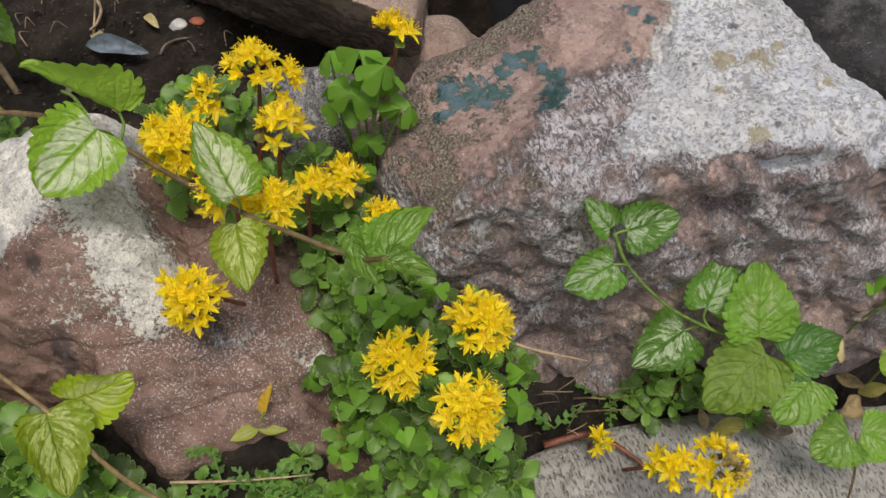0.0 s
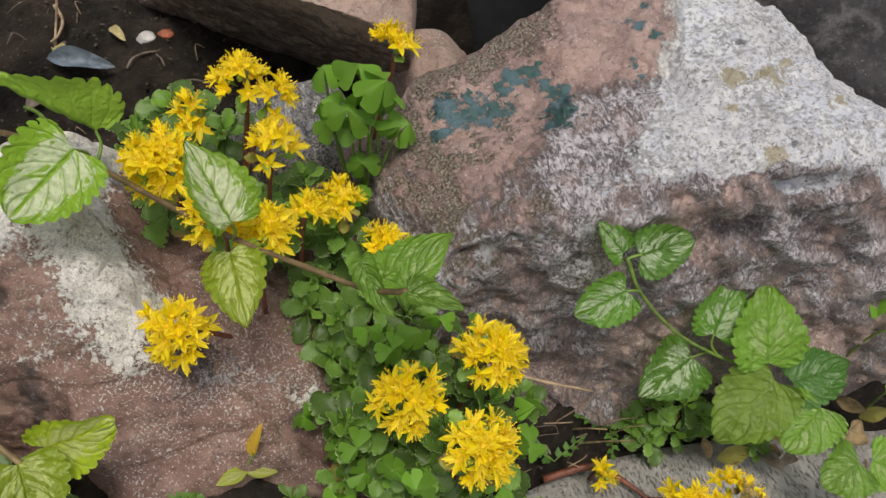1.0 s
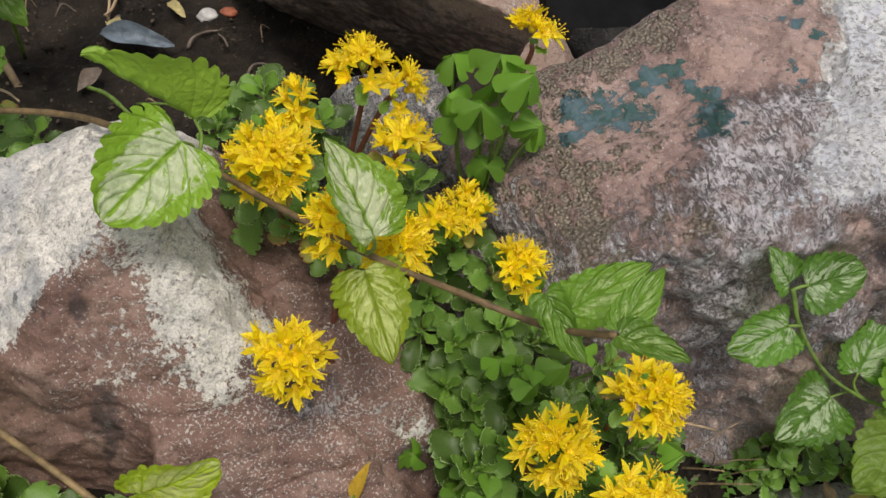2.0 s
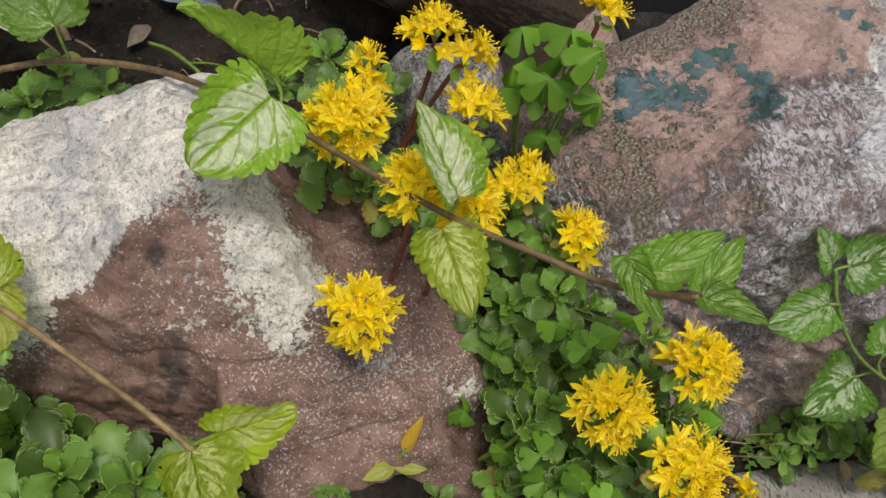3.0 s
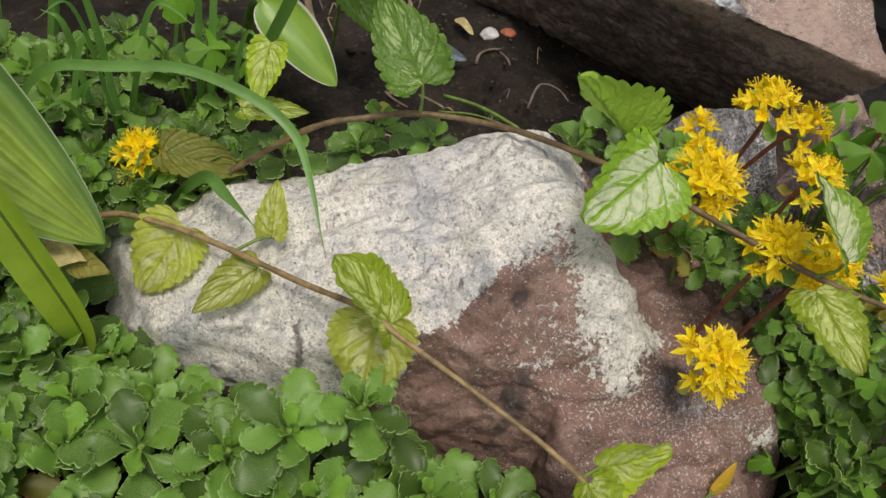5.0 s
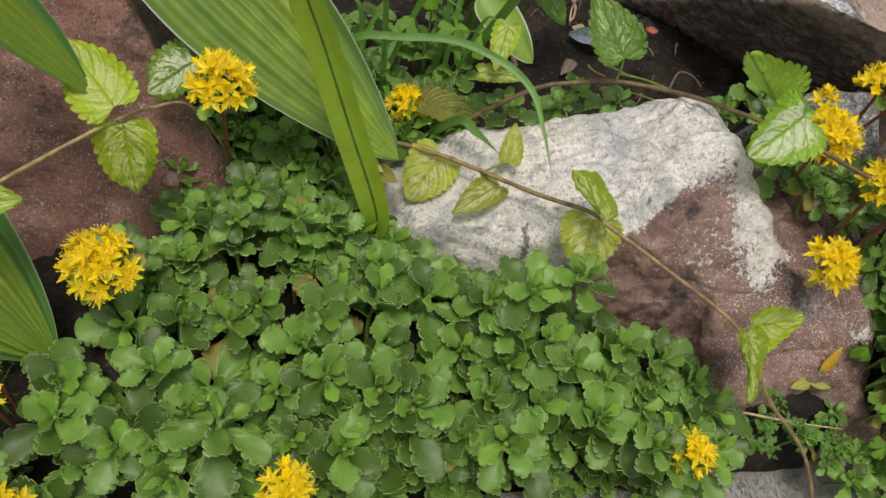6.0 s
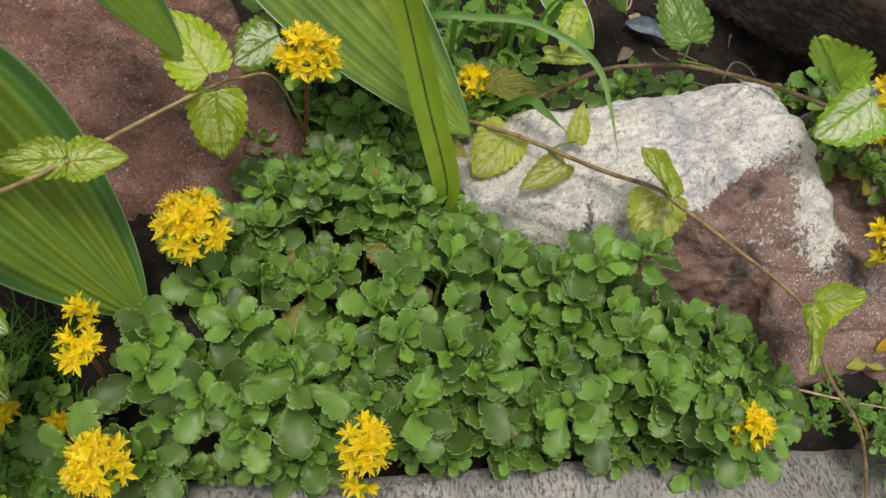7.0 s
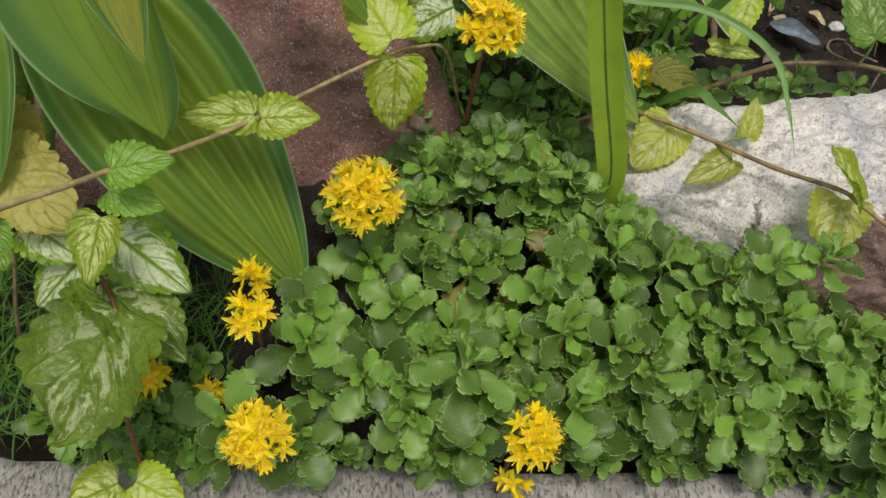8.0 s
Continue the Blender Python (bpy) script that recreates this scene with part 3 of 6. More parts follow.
WHITE_SHELF = (
    ((0.05, -0.66, 0.75), (0.042, 0.123, 0.13)),
    ((0.1, -0.08, 0.98), (0.04, 0.21, 0.16)),
    ((0.93, -0.1, 0.3), (0.118, 0.14, 0.1)),
    ((0.12, -0.95, 0.25), (0.07, 0.08, 0.06)),
    ((-0.8, -0.6, 0.1), (-0.03, 0.09, 0.06)),
    ((0.3, 0.95, 0.1), (0.05, 0.275, 0.12)),
    ((-1, 0, 0), (-0.045, 0.2, 0.1)),
    ((0, 0, -1), (0, 0.2, -0.11)),
)


def white_rock_relief(p, n):
    top = smooth(0.45, 0.75, n.z) * smooth(0.17, 0.2, p.y)
    seam = abs(noise.noise(Vector((p.x * 16, p.y * 30, p.z * 30))))
    crack = 0.004 * smooth(0.0022, 0.0, abs(p.x + 0.187 + 0.06 * (p.y - 0.19) + 0.002 * noise.noise(p * 120))) * smooth(0.165, 0.175, p.y) * smooth(0.215, 0.2, p.y)
    peak = 0.012 * smooth(0.06, 0.0, math.hypot(p.x + 0.05, p.y - 0.225))
    wave = 0.0075 * noise.noise(Vector((p.x * 25, p.y * 55, 3))) + 0.003 * noise.noise(Vector((p.x * 60, p.y * 110, 8))) - 0.0015 * smooth(0.08, 0.0, seam)
    step = 0.0016 * smooth(-0.1, 0.1, noise.noise(Vector((p.x * 12, p.y * 40 + p.z * 26, 5)))) * (1 - top)
    return top * wave + peak + step + 0.0013 * noise.noise(p * 95) - crack


def white_rock_cover(p, n):
    brim = along(p.x, (-0.26, 0.15), (-0.19, 0.178), (-0.13, 0.178), (-0.1, 0.187), (-0.084, 0.197), (-0.053, 0.202), (-0.04, 0.197))
    brim += 0.004 * noise.noise(p * 40) + 0.0025 * noise.noise(p * 95)
    right = along(p.y, (0.135, -0.008), (0.145, 0.0), (0.158, 0.013), (0.17, 0.029), (0.185, 0.021), (0.195, 0.009), (0.215, 0.0), (0.25, -0.006), (0.3, 0.01))
    left = along(p.y, (0.135, -0.008), (0.15, -0.023), (0.159, -0.029), (0.172, -0.037), (0.193, -0.042), (0.21, -0.06))
    top = 0.5 + min((p.y - brim) * 60, (right - p.x) * 45)
    drip = 0.5 + min(p.x - left, right - p.x) * 26 - max(0.0, 0.142 - p.y) * 40
    fleck = 0.44 - math.hypot((p.x + 0.056) / 0.018, (p.y - 0.168) / 0.014) * 0.17
    patch = 0.58 - math.hypot((p.x - 0.095) / 0.014, (p.y - 0.118) / 0.008) * 0.2
    dust = max(0.85 - math.hypot((p.x - 0.045) / 0.06, (p.y - 0.135) / 0.035) * 0.6, 0.4 - abs(p.x - left) * 9 if p.y < 0.2 else 0.0, 0.0)
    spot = 0.0
    for x, y, r in ((-0.07, 0.185, 0.0075), (-0.066, 0.15, 0.012), (0.087, 0.106, 0.008), (0.03, 0.146, 0.02)):
        spot = max(spot, 0.95 - math.hypot(p.x - x, p.y - y) / r * 0.62)
    for x, y, r in ((-0.09, 0.192, 0.004), (-0.086, 0.187, 0.003), (-0.1, 0.199, 0.004)):
        spot = max(spot, 0.85 - math.hypot((p.x - x) * 1.6, p.y - y) / r * 0.4)
    spot = max(spot, 0.9 - abs(p.x + 0.187 + 0.06 * (p.y - 0.19)) / 0.0025 * 0.4 if 0.165 < p.y < 0.21 else 0.0)
    ash = 0.62 - math.hypot((p.x - 0.03) / 0.05, (p.y - 0.14) / 0.026) * 0.45
    return {"white": max(top, drip, fleck, patch), "stain_shade": spot, "grey": max(0.05, ash, 0.15), "dust": dust, "cream": smooth(0.0, 0.02, p.x - left + 0.02) * smooth(0.225, 0.2, p.y)}


rock("white_crusted_boulder", ROCK_BROWN, (-0.02, 0.2, 0.08), (WHITE_PEAK, WHITE_SHELF), "brown boulder with a white crust on top, half buried in stonecrop", 8, 26, 0.0045, 0.9, 3, white_rock_relief, white_rock_cover)

RIDGE_ROCK = (
    ((-0.374, 0.145, 0.916), (0.297, 0.235, 0.252)),
    ((-0.008, -0.068, 0.998), (0.391, 0.187, 0.279)),
    ((0.3, 0.1, 1), (0.46, 0.22, 0.282)),
    ((-0.08, -0.99, 0.117), (0.384, 0.115, 0.17)),
    ((0.0, -0.8, 0.6), (0.4, 0.139, 0.277)),
    ((-0.95, -0.2, 0.1), (0.172, 0.19, 0.2)),
    ((-0.5, -0.8, 0.1), (0.2, 0.12, 0.2)),
    ((-0.28, 0.92, 0.27), (0.25, 0.298, 0.235)),
    ((0.25, 0.93, 0.25), (0.4, 0.318, 0.262)),
    ((0.66, 0.1, 0.74), (0.508, 0.17, 0.265)),
    ((0.75, 0.55, 0.4), (0.482, 0.285, 0.265)),
    ((0, 0, -1), (0.35, 0.2, -0.16)),
)


def folds(p):
    """Rounded folds with sharp grooves that run slanting down across the face."""
    wave = 0.01 * noise.noise(p * 16)
    along_it, over = 0.82 * p.x - 0.57 * p.z, 0.82 * p.z + 0.57 * (p.x - 0.3) + wave
    return 1.5 * abs(noise.noise(Vector((along_it * 7, p.y * 4, over * 25 + 1.7)))) + 0.8 * abs(noise.noise(Vector((along_it * 17, p.y * 10, over * 52))))


def ridge_relief(p, n):
    front = smooth(-0.25, -0.7, n.y) * smooth(0.0, 0.03, p.z)
    under = smooth(0.272, 0.255, p.z + 0.012 * noise.noise(Vector((p.x * 20, 3, 0))))
    lump = folds(p) - 0.55 + 0.3 * abs(noise.noise(p * 34)) + 0.15 * abs(noise.noise(p * 70))
    ledge = -0.007 * smooth(0.35, 0.29, p.x) * smooth(0.243, 0.224, p.z + 0.01 * noise.noise(p * 25)) * front
    hollow = -0.014 * smooth(1.0, 0.2, math.hypot((p.x - 0.395) / 0.05, (p.z - 0.222) / 0.018)) * front
    lip = -0.012 * smooth(1.0, 0.3, math.hypot((p.x - 0.43) / 0.05, (p.z - 0.252) / 0.011)) * front
    top = smooth(0.5, 0.8, n.z)
    crack = 0.004 * smooth(0.05, 0.0, abs(noise.noise(Vector((p.x * 14, p.y * 34, p.z * 8 + 4))))) * top * smooth(0.25, 0.2, p.y)
    slit = 0.012 * smooth(0.012, 0.0, abs(p.x - 0.362 - 0.1 * (p.y - 0.2))) * top * smooth(0.17, 0.2, p.y) * smooth(0.25, 0.22, p.y)
    flakes = 0.0022 * smooth(-0.05, 0.08, noise.noise(Vector((p.x * 40, p.y * 40, 9)))) + 0.0014 * smooth(-0.03, 0.05, noise.noise(Vector((p.x * 90, p.y * 90, 2))))
    crest = 0.011 * smooth(0.24, 0.28, p.y) * smooth(0.36, 0.32, p.x) * smooth(0.19, 0.23, p.x)
    return crest + top * flakes - crack - slit + 0.0012 * noise.noise(p * 120) + front * under * (0.0145 * lump + 0.002 * noise.noise(p * 110)) + ledge + hollow + lip


def ridge_cover(p, n):
    brim = 0.138 - 0.14 * max(0.0, p.x - 0.316) + 0.003 * noise.noise(p * 60)
    right = smooth(0.29, 0.32, p.x)
    up = ((1 - right) * smooth(0.4, 0.7, n.z) + right * smooth(brim - 0.003, brim + 0.003, p.y)) * smooth(0.215, 0.235, p.z + 0.3 * max(0, 0.3 - p.x) - 0.012 * right)
    side = p.x - 0.65 * (p.y - 0.197) + 0.008 * noise.noise(p * 18) + 0.006 * noise.noise(p * 60)
    white = up * max(smooth(0.315, 0.365, side) * 1.12, 0.45 * smooth(0.18, 0.14, p.y) * smooth(0.24, 0.27, p.x))
    for x, z, r in ((0.214, 0.214, 0.009), (0.206, 0.224, 0.007), (0.236, 0.224, 0.011), (0.245, 0.232, 0.008), (0.268, 0.24, 0.009)):
        white = max(white, 0.72 - math.hypot((p.x - x) * 1.3, p.z - z) / r * 0.3 if p.y < 0.165 else 0.0)
    ash = smooth(0.245, 0.3, side) * smooth(0.245, 0.195, p.y)
    low = smooth(0.215, 0.17, p.y)
    grey = up * max(0.85 * ash, 0.42 * low, 0.8 * smooth(0.33, 0.36, side)) + 0.1 + (1 - up) * (0.35 + 0.26 * smooth(0.2, 0.7, folds(p)) * smooth(0.08, 0.18, p.z))
    tip = 0
    for x, y, r in ((0.226, 0.262, 0.010), (0.238, 0.25, 0.014), (0.252, 0.243, 0.013), (0.262, 0.258, 0.007), (0.272, 0.264, 0.0085), (0.283, 0.263, 0.0085), (0.289, 0.248, 0.0065), (0.293, 0.236, 0.0075), (0.288, 0.222, 0.0075), (0.281, 0.208, 0.0105), (0.215, 0.24, 0.007)):
        tip = max(tip, 1.12 - math.hypot(p.x - x, p.y - y) / r * 0.58)
    for x, y, r in ((0.356, 0.275, 0.006), (0.36, 0.262, 0.007), (0.366, 0.25, 0.006), (0.347, 0.236, 0.005), (0.345, 0.222, 0.006), (0.375, 0.285, 0.006)):
        tip = max(tip, 0.8 - math.hypot((p.x - x) * 1.3, p.y - y) / r * 0.4)
    # shade of the front hollow painted dark, then the dark pits on top
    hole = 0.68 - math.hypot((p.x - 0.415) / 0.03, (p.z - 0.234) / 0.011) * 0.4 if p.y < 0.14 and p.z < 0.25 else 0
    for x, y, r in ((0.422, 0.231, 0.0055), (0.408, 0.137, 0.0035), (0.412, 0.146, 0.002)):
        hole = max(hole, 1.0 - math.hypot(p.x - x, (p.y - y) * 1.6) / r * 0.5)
    olive = 0
    for x, y, r in ((0.392, 0.133, 0.007), (0.401, 0.205, 0.012), (0.429, 0.2, 0.014), (0.465, 0.165, 0.008), (0.385, 0.175, 0.006), (0.45, 0.21, 0.007)):
        olive = max(olive, 0.85 - math.hypot(p.x - x, p.y - y) / r * 0.4)
    grit = max(0.66 * smooth(0.245, 0.275, p.y - 0.2 * (p.x - 0.22)) * smooth(0.34, 0.3, p.x), 0.62 * smooth(0.235, 0.2, p.x), 0.45 * smooth(0.235, 0.225, p.y) * smooth(0.27, 0.25, p.x))
    return {"white": white, "grey": grey, "teal": tip * up, "lichen": up * grit, "stain_shade": hole, "dust": 0.1 * up + 0.65 * (1 - up), "cream": olive}


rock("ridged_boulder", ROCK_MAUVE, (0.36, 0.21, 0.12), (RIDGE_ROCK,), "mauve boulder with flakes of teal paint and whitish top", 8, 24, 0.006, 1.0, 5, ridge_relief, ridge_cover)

RED_ROCK = (
    ((0.1, -0.86, 0.5), (-0.58, 0.29, 0.16)),
    ((0.85, -0.3, 0.3), (-0.445, 0.25, 0.15)),
    ((0.5, -0.1, 0.86), (-0.49, 0.31, 0.26)),
    ((0.75, 0.65, 0.1), (-0.46, 0.31, 0.2)),
    ((0, 0.1, 1), (-0.6, 0.4, 0.33)),
    ((0, 1, 0), (-0.6, 0.56, 0.2)),
    ((-1, 0, 0.1), (-0.86, 0.35, 0.2)),
    ((0, 0, -1), (-0.6, 0.35, -0.04)),
)
rock("red_boulder", ROCK_RED, (-0.63, 0.4, 0.13), (RED_ROCK,), "rust-red boulder half hidden behind hosta leaves", 6, 16, 0.007, 0.5, 8, None,
     lambda p, n: {"white": 0.2, "grey": 0.0, "stain_shade": max(0.62 - math.hypot(p.x + 0.5, p.z - 0.21) / 0.05 * 0.35, 0.6 - math.hypot(p.x + 0.555, p.z - 0.17) / 0.03 * 0.35, 0.55 - math.hypot((p.x + 0.6) / 2, p.z - 0.23) / 0.02 * 0.3), "dust": 0.1 * smooth(0.25, 0.2, p.z)})

ROSE_ROCK = (
    ((-0.1, 0.02, 1), (0.16, 0.36, 0.25)),
    ((-0.5, -0.62, -0.6), (0.128, 0.376, 0.244)),
    ((0.955, -0.29, 0.05), (0.232, 0.38, 0.25)),
    ((0.1, -1, -0.15), (0.2, 0.306, 0.25)),
    ((-0.95, -0.1, 0.2), (0.09, 0.5, 0.24)),
    ((0, 1, 0), (0.15, 0.66, 0.2)),
    ((0, 0, -1), (0.2, 0.45, 0.02)),
)
# front below the flat top darkened in colour: soil and the overhang's shade
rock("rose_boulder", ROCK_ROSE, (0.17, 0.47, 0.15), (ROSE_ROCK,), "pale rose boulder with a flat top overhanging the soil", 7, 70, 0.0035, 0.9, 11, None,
     lambda p, n: {"white": 0.1 + 0.75 * smooth(0.165, 0.1, p.x) * smooth(0.5, 0.8, n.z), "grey": 0.1 + 0.6 * smooth(0.17, 0.11, p.x) * smooth(0.5, 0.8, n.z), "dust": 0.08, "stain_shade": 0.62 * smooth(0.24, 0.215, p.z)})
rock("pink_stone", ROCK_ROSE, (0.262, 0.375, 0.11), ((((0, -0.2, 1), (0.25, 0.37, 0.176)), ((-1, -0.2, 0.1), (0.228, 0.37, 0.15)), ((0.8, 0, 0.6), (0.28, 0.37, 0.165)),
     ((0.1, -1, 0.2), (0.25, 0.343, 0.15)), ((0, 1, 0.2), (0.25, 0.42, 0.1)), ((0, 0, -1), (0.25, 0.37, 0.01))),), "small pink stone wedged between boulders", 5, 12, 0.004, 0.5, 13)
rock("grey_stone", ROCK_GREY, (0.135, 0.315, 0.11), ((((-0.2, -0.35, 0.9), (0.13, 0.3, 0.183)), ((-0.9, -0.3, 0.2), (0.1, 0.3, 0.15)), ((0.9, -0.2, 0.3), (0.175, 0.31, 0.15)),
     ((0, -0.95, 0.35), (0.13, 0.272, 0.15)), ((0, 1, 0.3), (0.13, 0.36, 0.12)), ((0, 0, -1), (0.13, 0.31, 0.01))),), "grey speckled stone behind the flowers", 5, 12, 0.004, 0.6, 17,
     None, lambda p, n: {"grey": 0.5, "white": 0.42, "dust": 0.8})
rock("dark_boulder", ROCK_DARK_SHADED, (0.74, 0.36, 0.08), ((((-0.1, -0.3, 0.95), (0.66, 0.3, 0.2)), ((-0.8, -0.3, 0.4), (0.6, 0.3, 0.16)), ((1, 0, 0), (1.0, 0.35, 0.1)),
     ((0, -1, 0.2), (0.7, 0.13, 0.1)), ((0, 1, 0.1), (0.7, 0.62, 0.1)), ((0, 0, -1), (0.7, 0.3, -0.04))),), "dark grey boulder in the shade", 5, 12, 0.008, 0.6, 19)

# ---- ground and kerb ----
def ground_height(x, y):
    z = -0.05 + 0.085 * smooth(0.03, 0.12, y) + 0.014 * smooth(0.3, 0.6, y)
    bed = smooth(0.036, 0.07, y) * smooth(0.34, 0.28, y) * smooth(0.27, 0.24, x) * smooth(-0.62, -0.56, x)
    dip = smooth(0.28, 0.34, x) * smooth(0.62, 0.55, x) * smooth(0.3, 0.35, y) * smooth(0.62, 0.56, y)
    return z + 0.03 * bed + 0.05 * bed * smooth(0.12, 0.07, y) - 0.34 * dip


def span(lo, hi, step, far):
    inner = [lo + step * i for i in range(int(round((hi - lo) / step)) + 1)]
    return [-far, -far / 6, -far / 40, lo - 2.5, lo - 0.6, *inner, hi + 0.6, hi + 2.5, far / 40, far / 6, far]


bm = bmesh.new()
xs, ys = span(-0.9, 0.9, 0.0055, 600), span(-0.1, 0.95, 0.0055, 600)
grid = []
for y in ys:
    line = []
    for x in xs:
        z = ground_height(x, y)
        if -1 < x < 1 and -0.2 < y < 1.1:
            p = Vector((x, y, 0))
            z += 0.012 * noise.noise(p * 13) + 0.008 * noise.noise(p * 34) + 0.009 * max(0, noise.noise(p * 60)) + 0.006 * abs(noise.noise(p * 110)) + 0.003 * noise.noise(p * 170)
        line.append(bm.verts.new((x, y, z)))
    grid.append(line)
for a, b in zip(grid, grid[1:]):
    for i in range(len(xs) - 1):
        bm.faces.new((a[i], a[i + 1], b[i + 1], b[i]))
tagged(new("ground", finish("ground", bm, SOIL)), "dark crumbly garden soil", "soil", "", "structure")

bm = bmesh.new()
kx = [-2.2 + 0.02 * i for i in range(221)]
ky = [0.0, 0.004, 0.012] + [0.03 + 0.045 * i for i in range(16)]
top = []
for x in kx:
    edge = 0.05 + 0.055 * min(x, 0.36) - 0.036 * smooth(0.36, 0.6, x) + 0.008 * noise.noise(Vector((x * 7, 0, 0))) + 0.004 * noise.noise(Vector((x * 40, 3, 0)))
    line = [bm.verts.new((x, edge + 0.004, -0.09)), bm.verts.new((x, edge + 0.002, -0.012))]
    for k, d in enumerate(ky):
        line.append(bm.verts.new((x, edge - d, -0.006 * (1 - smooth(0, 0.012, d)) + 0.0025 * noise.noise(Vector((x * 20, d * 20, 0))))))
    line.append(bm.verts.new((x, edge - ky[-1], -0.09)))
    top.append(line)
for a, b in zip(top, top[1:]):
    for i in range(len(a) - 1):
        bm.faces.new((a[i], a[i + 1], b[i + 1], b[i]))
tagged(new("kerb", finish("kerb", bm, CONCRETE)), "weathered pale concrete edging slab", "kerb", "", "structure")

# ---- trough ----
TROUGH = Matrix.Translation((0.461, 0.512, 0)) @ Matrix.Rotation(math.atan2(-0.743, 0.669), 4, "Z")


def trough():
    """A dark plastic plant trough with a rounded grey rim; x runs along its near side, y into it."""
    t = thing("plant_trough", TROUGH.translation, "dark plastic trough with a grey rim full of grit", "planter")
    t.rotation_euler = TROUGH.to_euler()
    bm = bmesh.new()
    x0, x1, depth, high = -0.62, 0.11, 0.42, 0.15
    rings = []
    for z, inset in ((-0.34, 0.03), (0.05, 0.012), (0.1, 0.012), (high, 0.0), (high, 0.008), (0.08, 0.012)):
        corners = []
        for cx, cy, a0 in ((x0, 0, 180), (x1, 0, 270), (x1, depth, 0), (x0, depth, 90)):
            for k in range(5):
                a = radians(a0 + 90 * k / 4)
                sx, sy = (1 if cx == x0 else -1), (1 if cy == 0 else -1)
                corners.append(bm.verts.new((cx + sx * (0.03 + inset) + 0.03 * math.cos(a), cy + sy * (0.03 + inset) + 0.03 * math.sin(a), z)))
        rings.append(corners)
    for a, b in zip(rings, rings[1:]):
        for k in range(len(a)):
            bm.faces.new((a[k], a[(k + 1) % len(a)], b[(k + 1) % len(b)], b[k]))
    bm.faces.new(rings[0][::-1])
    part("wall", finish("wall", bm, PLASTIC), t)
    loop = []
    for cx, cy, a0 in ((x0, 0, 180), (x1, 0, 270), (x1, depth, 0), (x0, depth, 90)):
        for k in range(5):
            a = radians(a0 + 90 * k / 4)
            sx, sy = (1 if cx == x0 else -1), (1 if cy == 0 else -1)
            loop.append((cx + sx * 0.03 + 0.03 * math.cos(a), cy + sy * 0.03 + 0.03 * math.sin(a), high))
    part("rim", tube("rim", RIM, [*loop, loop[0], loop[1]], 0.011, steps=2, sides=10), t, None, "rounded grey rim")
    bm = bmesh.new()
    g = [[bm.verts.new((x0 + 0.015 + (x1 - x0 - 0.03) * i / 110, 0.015 + (depth - 0.03) * j / 64, 0.128)) for i in range(111)] for j in range(65)]
    for line in g:
        for v in line:
            v.co.z += 0.008 * noise.noise(v.co * 20) + 0.01 * abs(noise.noise(v.co * 75)) + 0.004 * noise.noise(v.co * 200)
    for a, b in zip(g, g[1:]):
        for i in range(110):
            bm.faces.new((a[i], a[i + 1], b[i + 1], b[i]))
    part("grit", finish("grit", bm, GRAVEL), t, None, "coarse grey-brown grit")


trough()


# ---- dead-nettle runners ----
UP = (-0.19, -0.38, 0.9)
leaf_count = [0]


def nettle_leaf(plant, base, tip, width, kind, normal=UP, arch=0.12, cup=0.25, fold=0.0, stalk=None, wave=0.05):
    """A toothed heart-shaped leaf of a dead-nettle, with its stalk where that shows."""
    leaf_count[0] += 1
    k = leaf_count[0]
    r = random.Random(k)
    length = (Vector(tip) - Vector(base)).length
    me = blade("leaf", LEAF[kind], length, width, heart if width > 0.9 * length else ovate, 44, 16, cup, arch * r.uniform(0.5, 1.3), fold, 11, 0.115, 0.0, 0.27, 0, 0.016, 5.0, 0.5, wave, 0, 0, k, 0.0011 if width < 0.05 else 0.0022)
    ob = part("leaf", me, plant, aim(base, tip, normal))
    if stalk:
        part("petiole", tube("petiole", STEM_GREEN, stalk, 0.0011, 0.0009, 4, 6), plant)
    return ob


def runner(label, points, thick, material):
    t = thing("dead_nettle", (0, 0, 0), label, "plant", "dead-nettle plants")
    part("stem", tube("stem", material, points, thick * 0.9, thick * 0.6, 8, 8, 0.25), t)
    return t


# the runner that arches over the white boulder into the gap
a = runner("dead-nettle runner with silver-marked leaves arching over the boulder", ((-0.24, 0.33, 0.12), (-0.175, 0.325, 0.181), (-0.139, 0.323, 0.195), (-0.106, 0.318, 0.204),
           (-0.067, 0.3, 0.214), (-0.04, 0.271, 0.229), (-0.002, 0.222, 0.249), (0.03, 0.183, 0.256), (0.065, 0.143, 0.263), (0.093, 0.109, 0.277), (0.114, 0.087, 0.284),
           (0.119, 0.067, 0.306), (0.126, 0.051, 0.326)), 0.0024, STEM_BROWN)
nettle_leaf(a, (-0.011, 0.21, 0.279), (-0.05, 0.187, 0.257), 0.05, "silver", (0.36, -0.36, 0.82), fold=0.2, stalk=((-0.005, 0.226, 0.248), (-0.006, 0.217, 0.268), (-0.012, 0.21, 0.279)))
nettle_leaf(a, (-0.002, 0.252, 0.25), (-0.049, 0.253, 0.297), 0.046, "plain", (-0.4, -0.83, -0.39), fold=-1.0, arch=0.0, stalk=((-0.004, 0.226, 0.248), (0.0, 0.24, 0.25), (-0.002, 0.252, 0.25)))
nettle_leaf(a, (0.061, 0.138, 0.286), (0.047, 0.172, 0.315), 0.037, "silver", (0.35, -0.3, 0.8), fold=0.2, stalk=((0.062, 0.146, 0.262), (0.063, 0.14, 0.275), (0.061, 0.138, 0.286)))
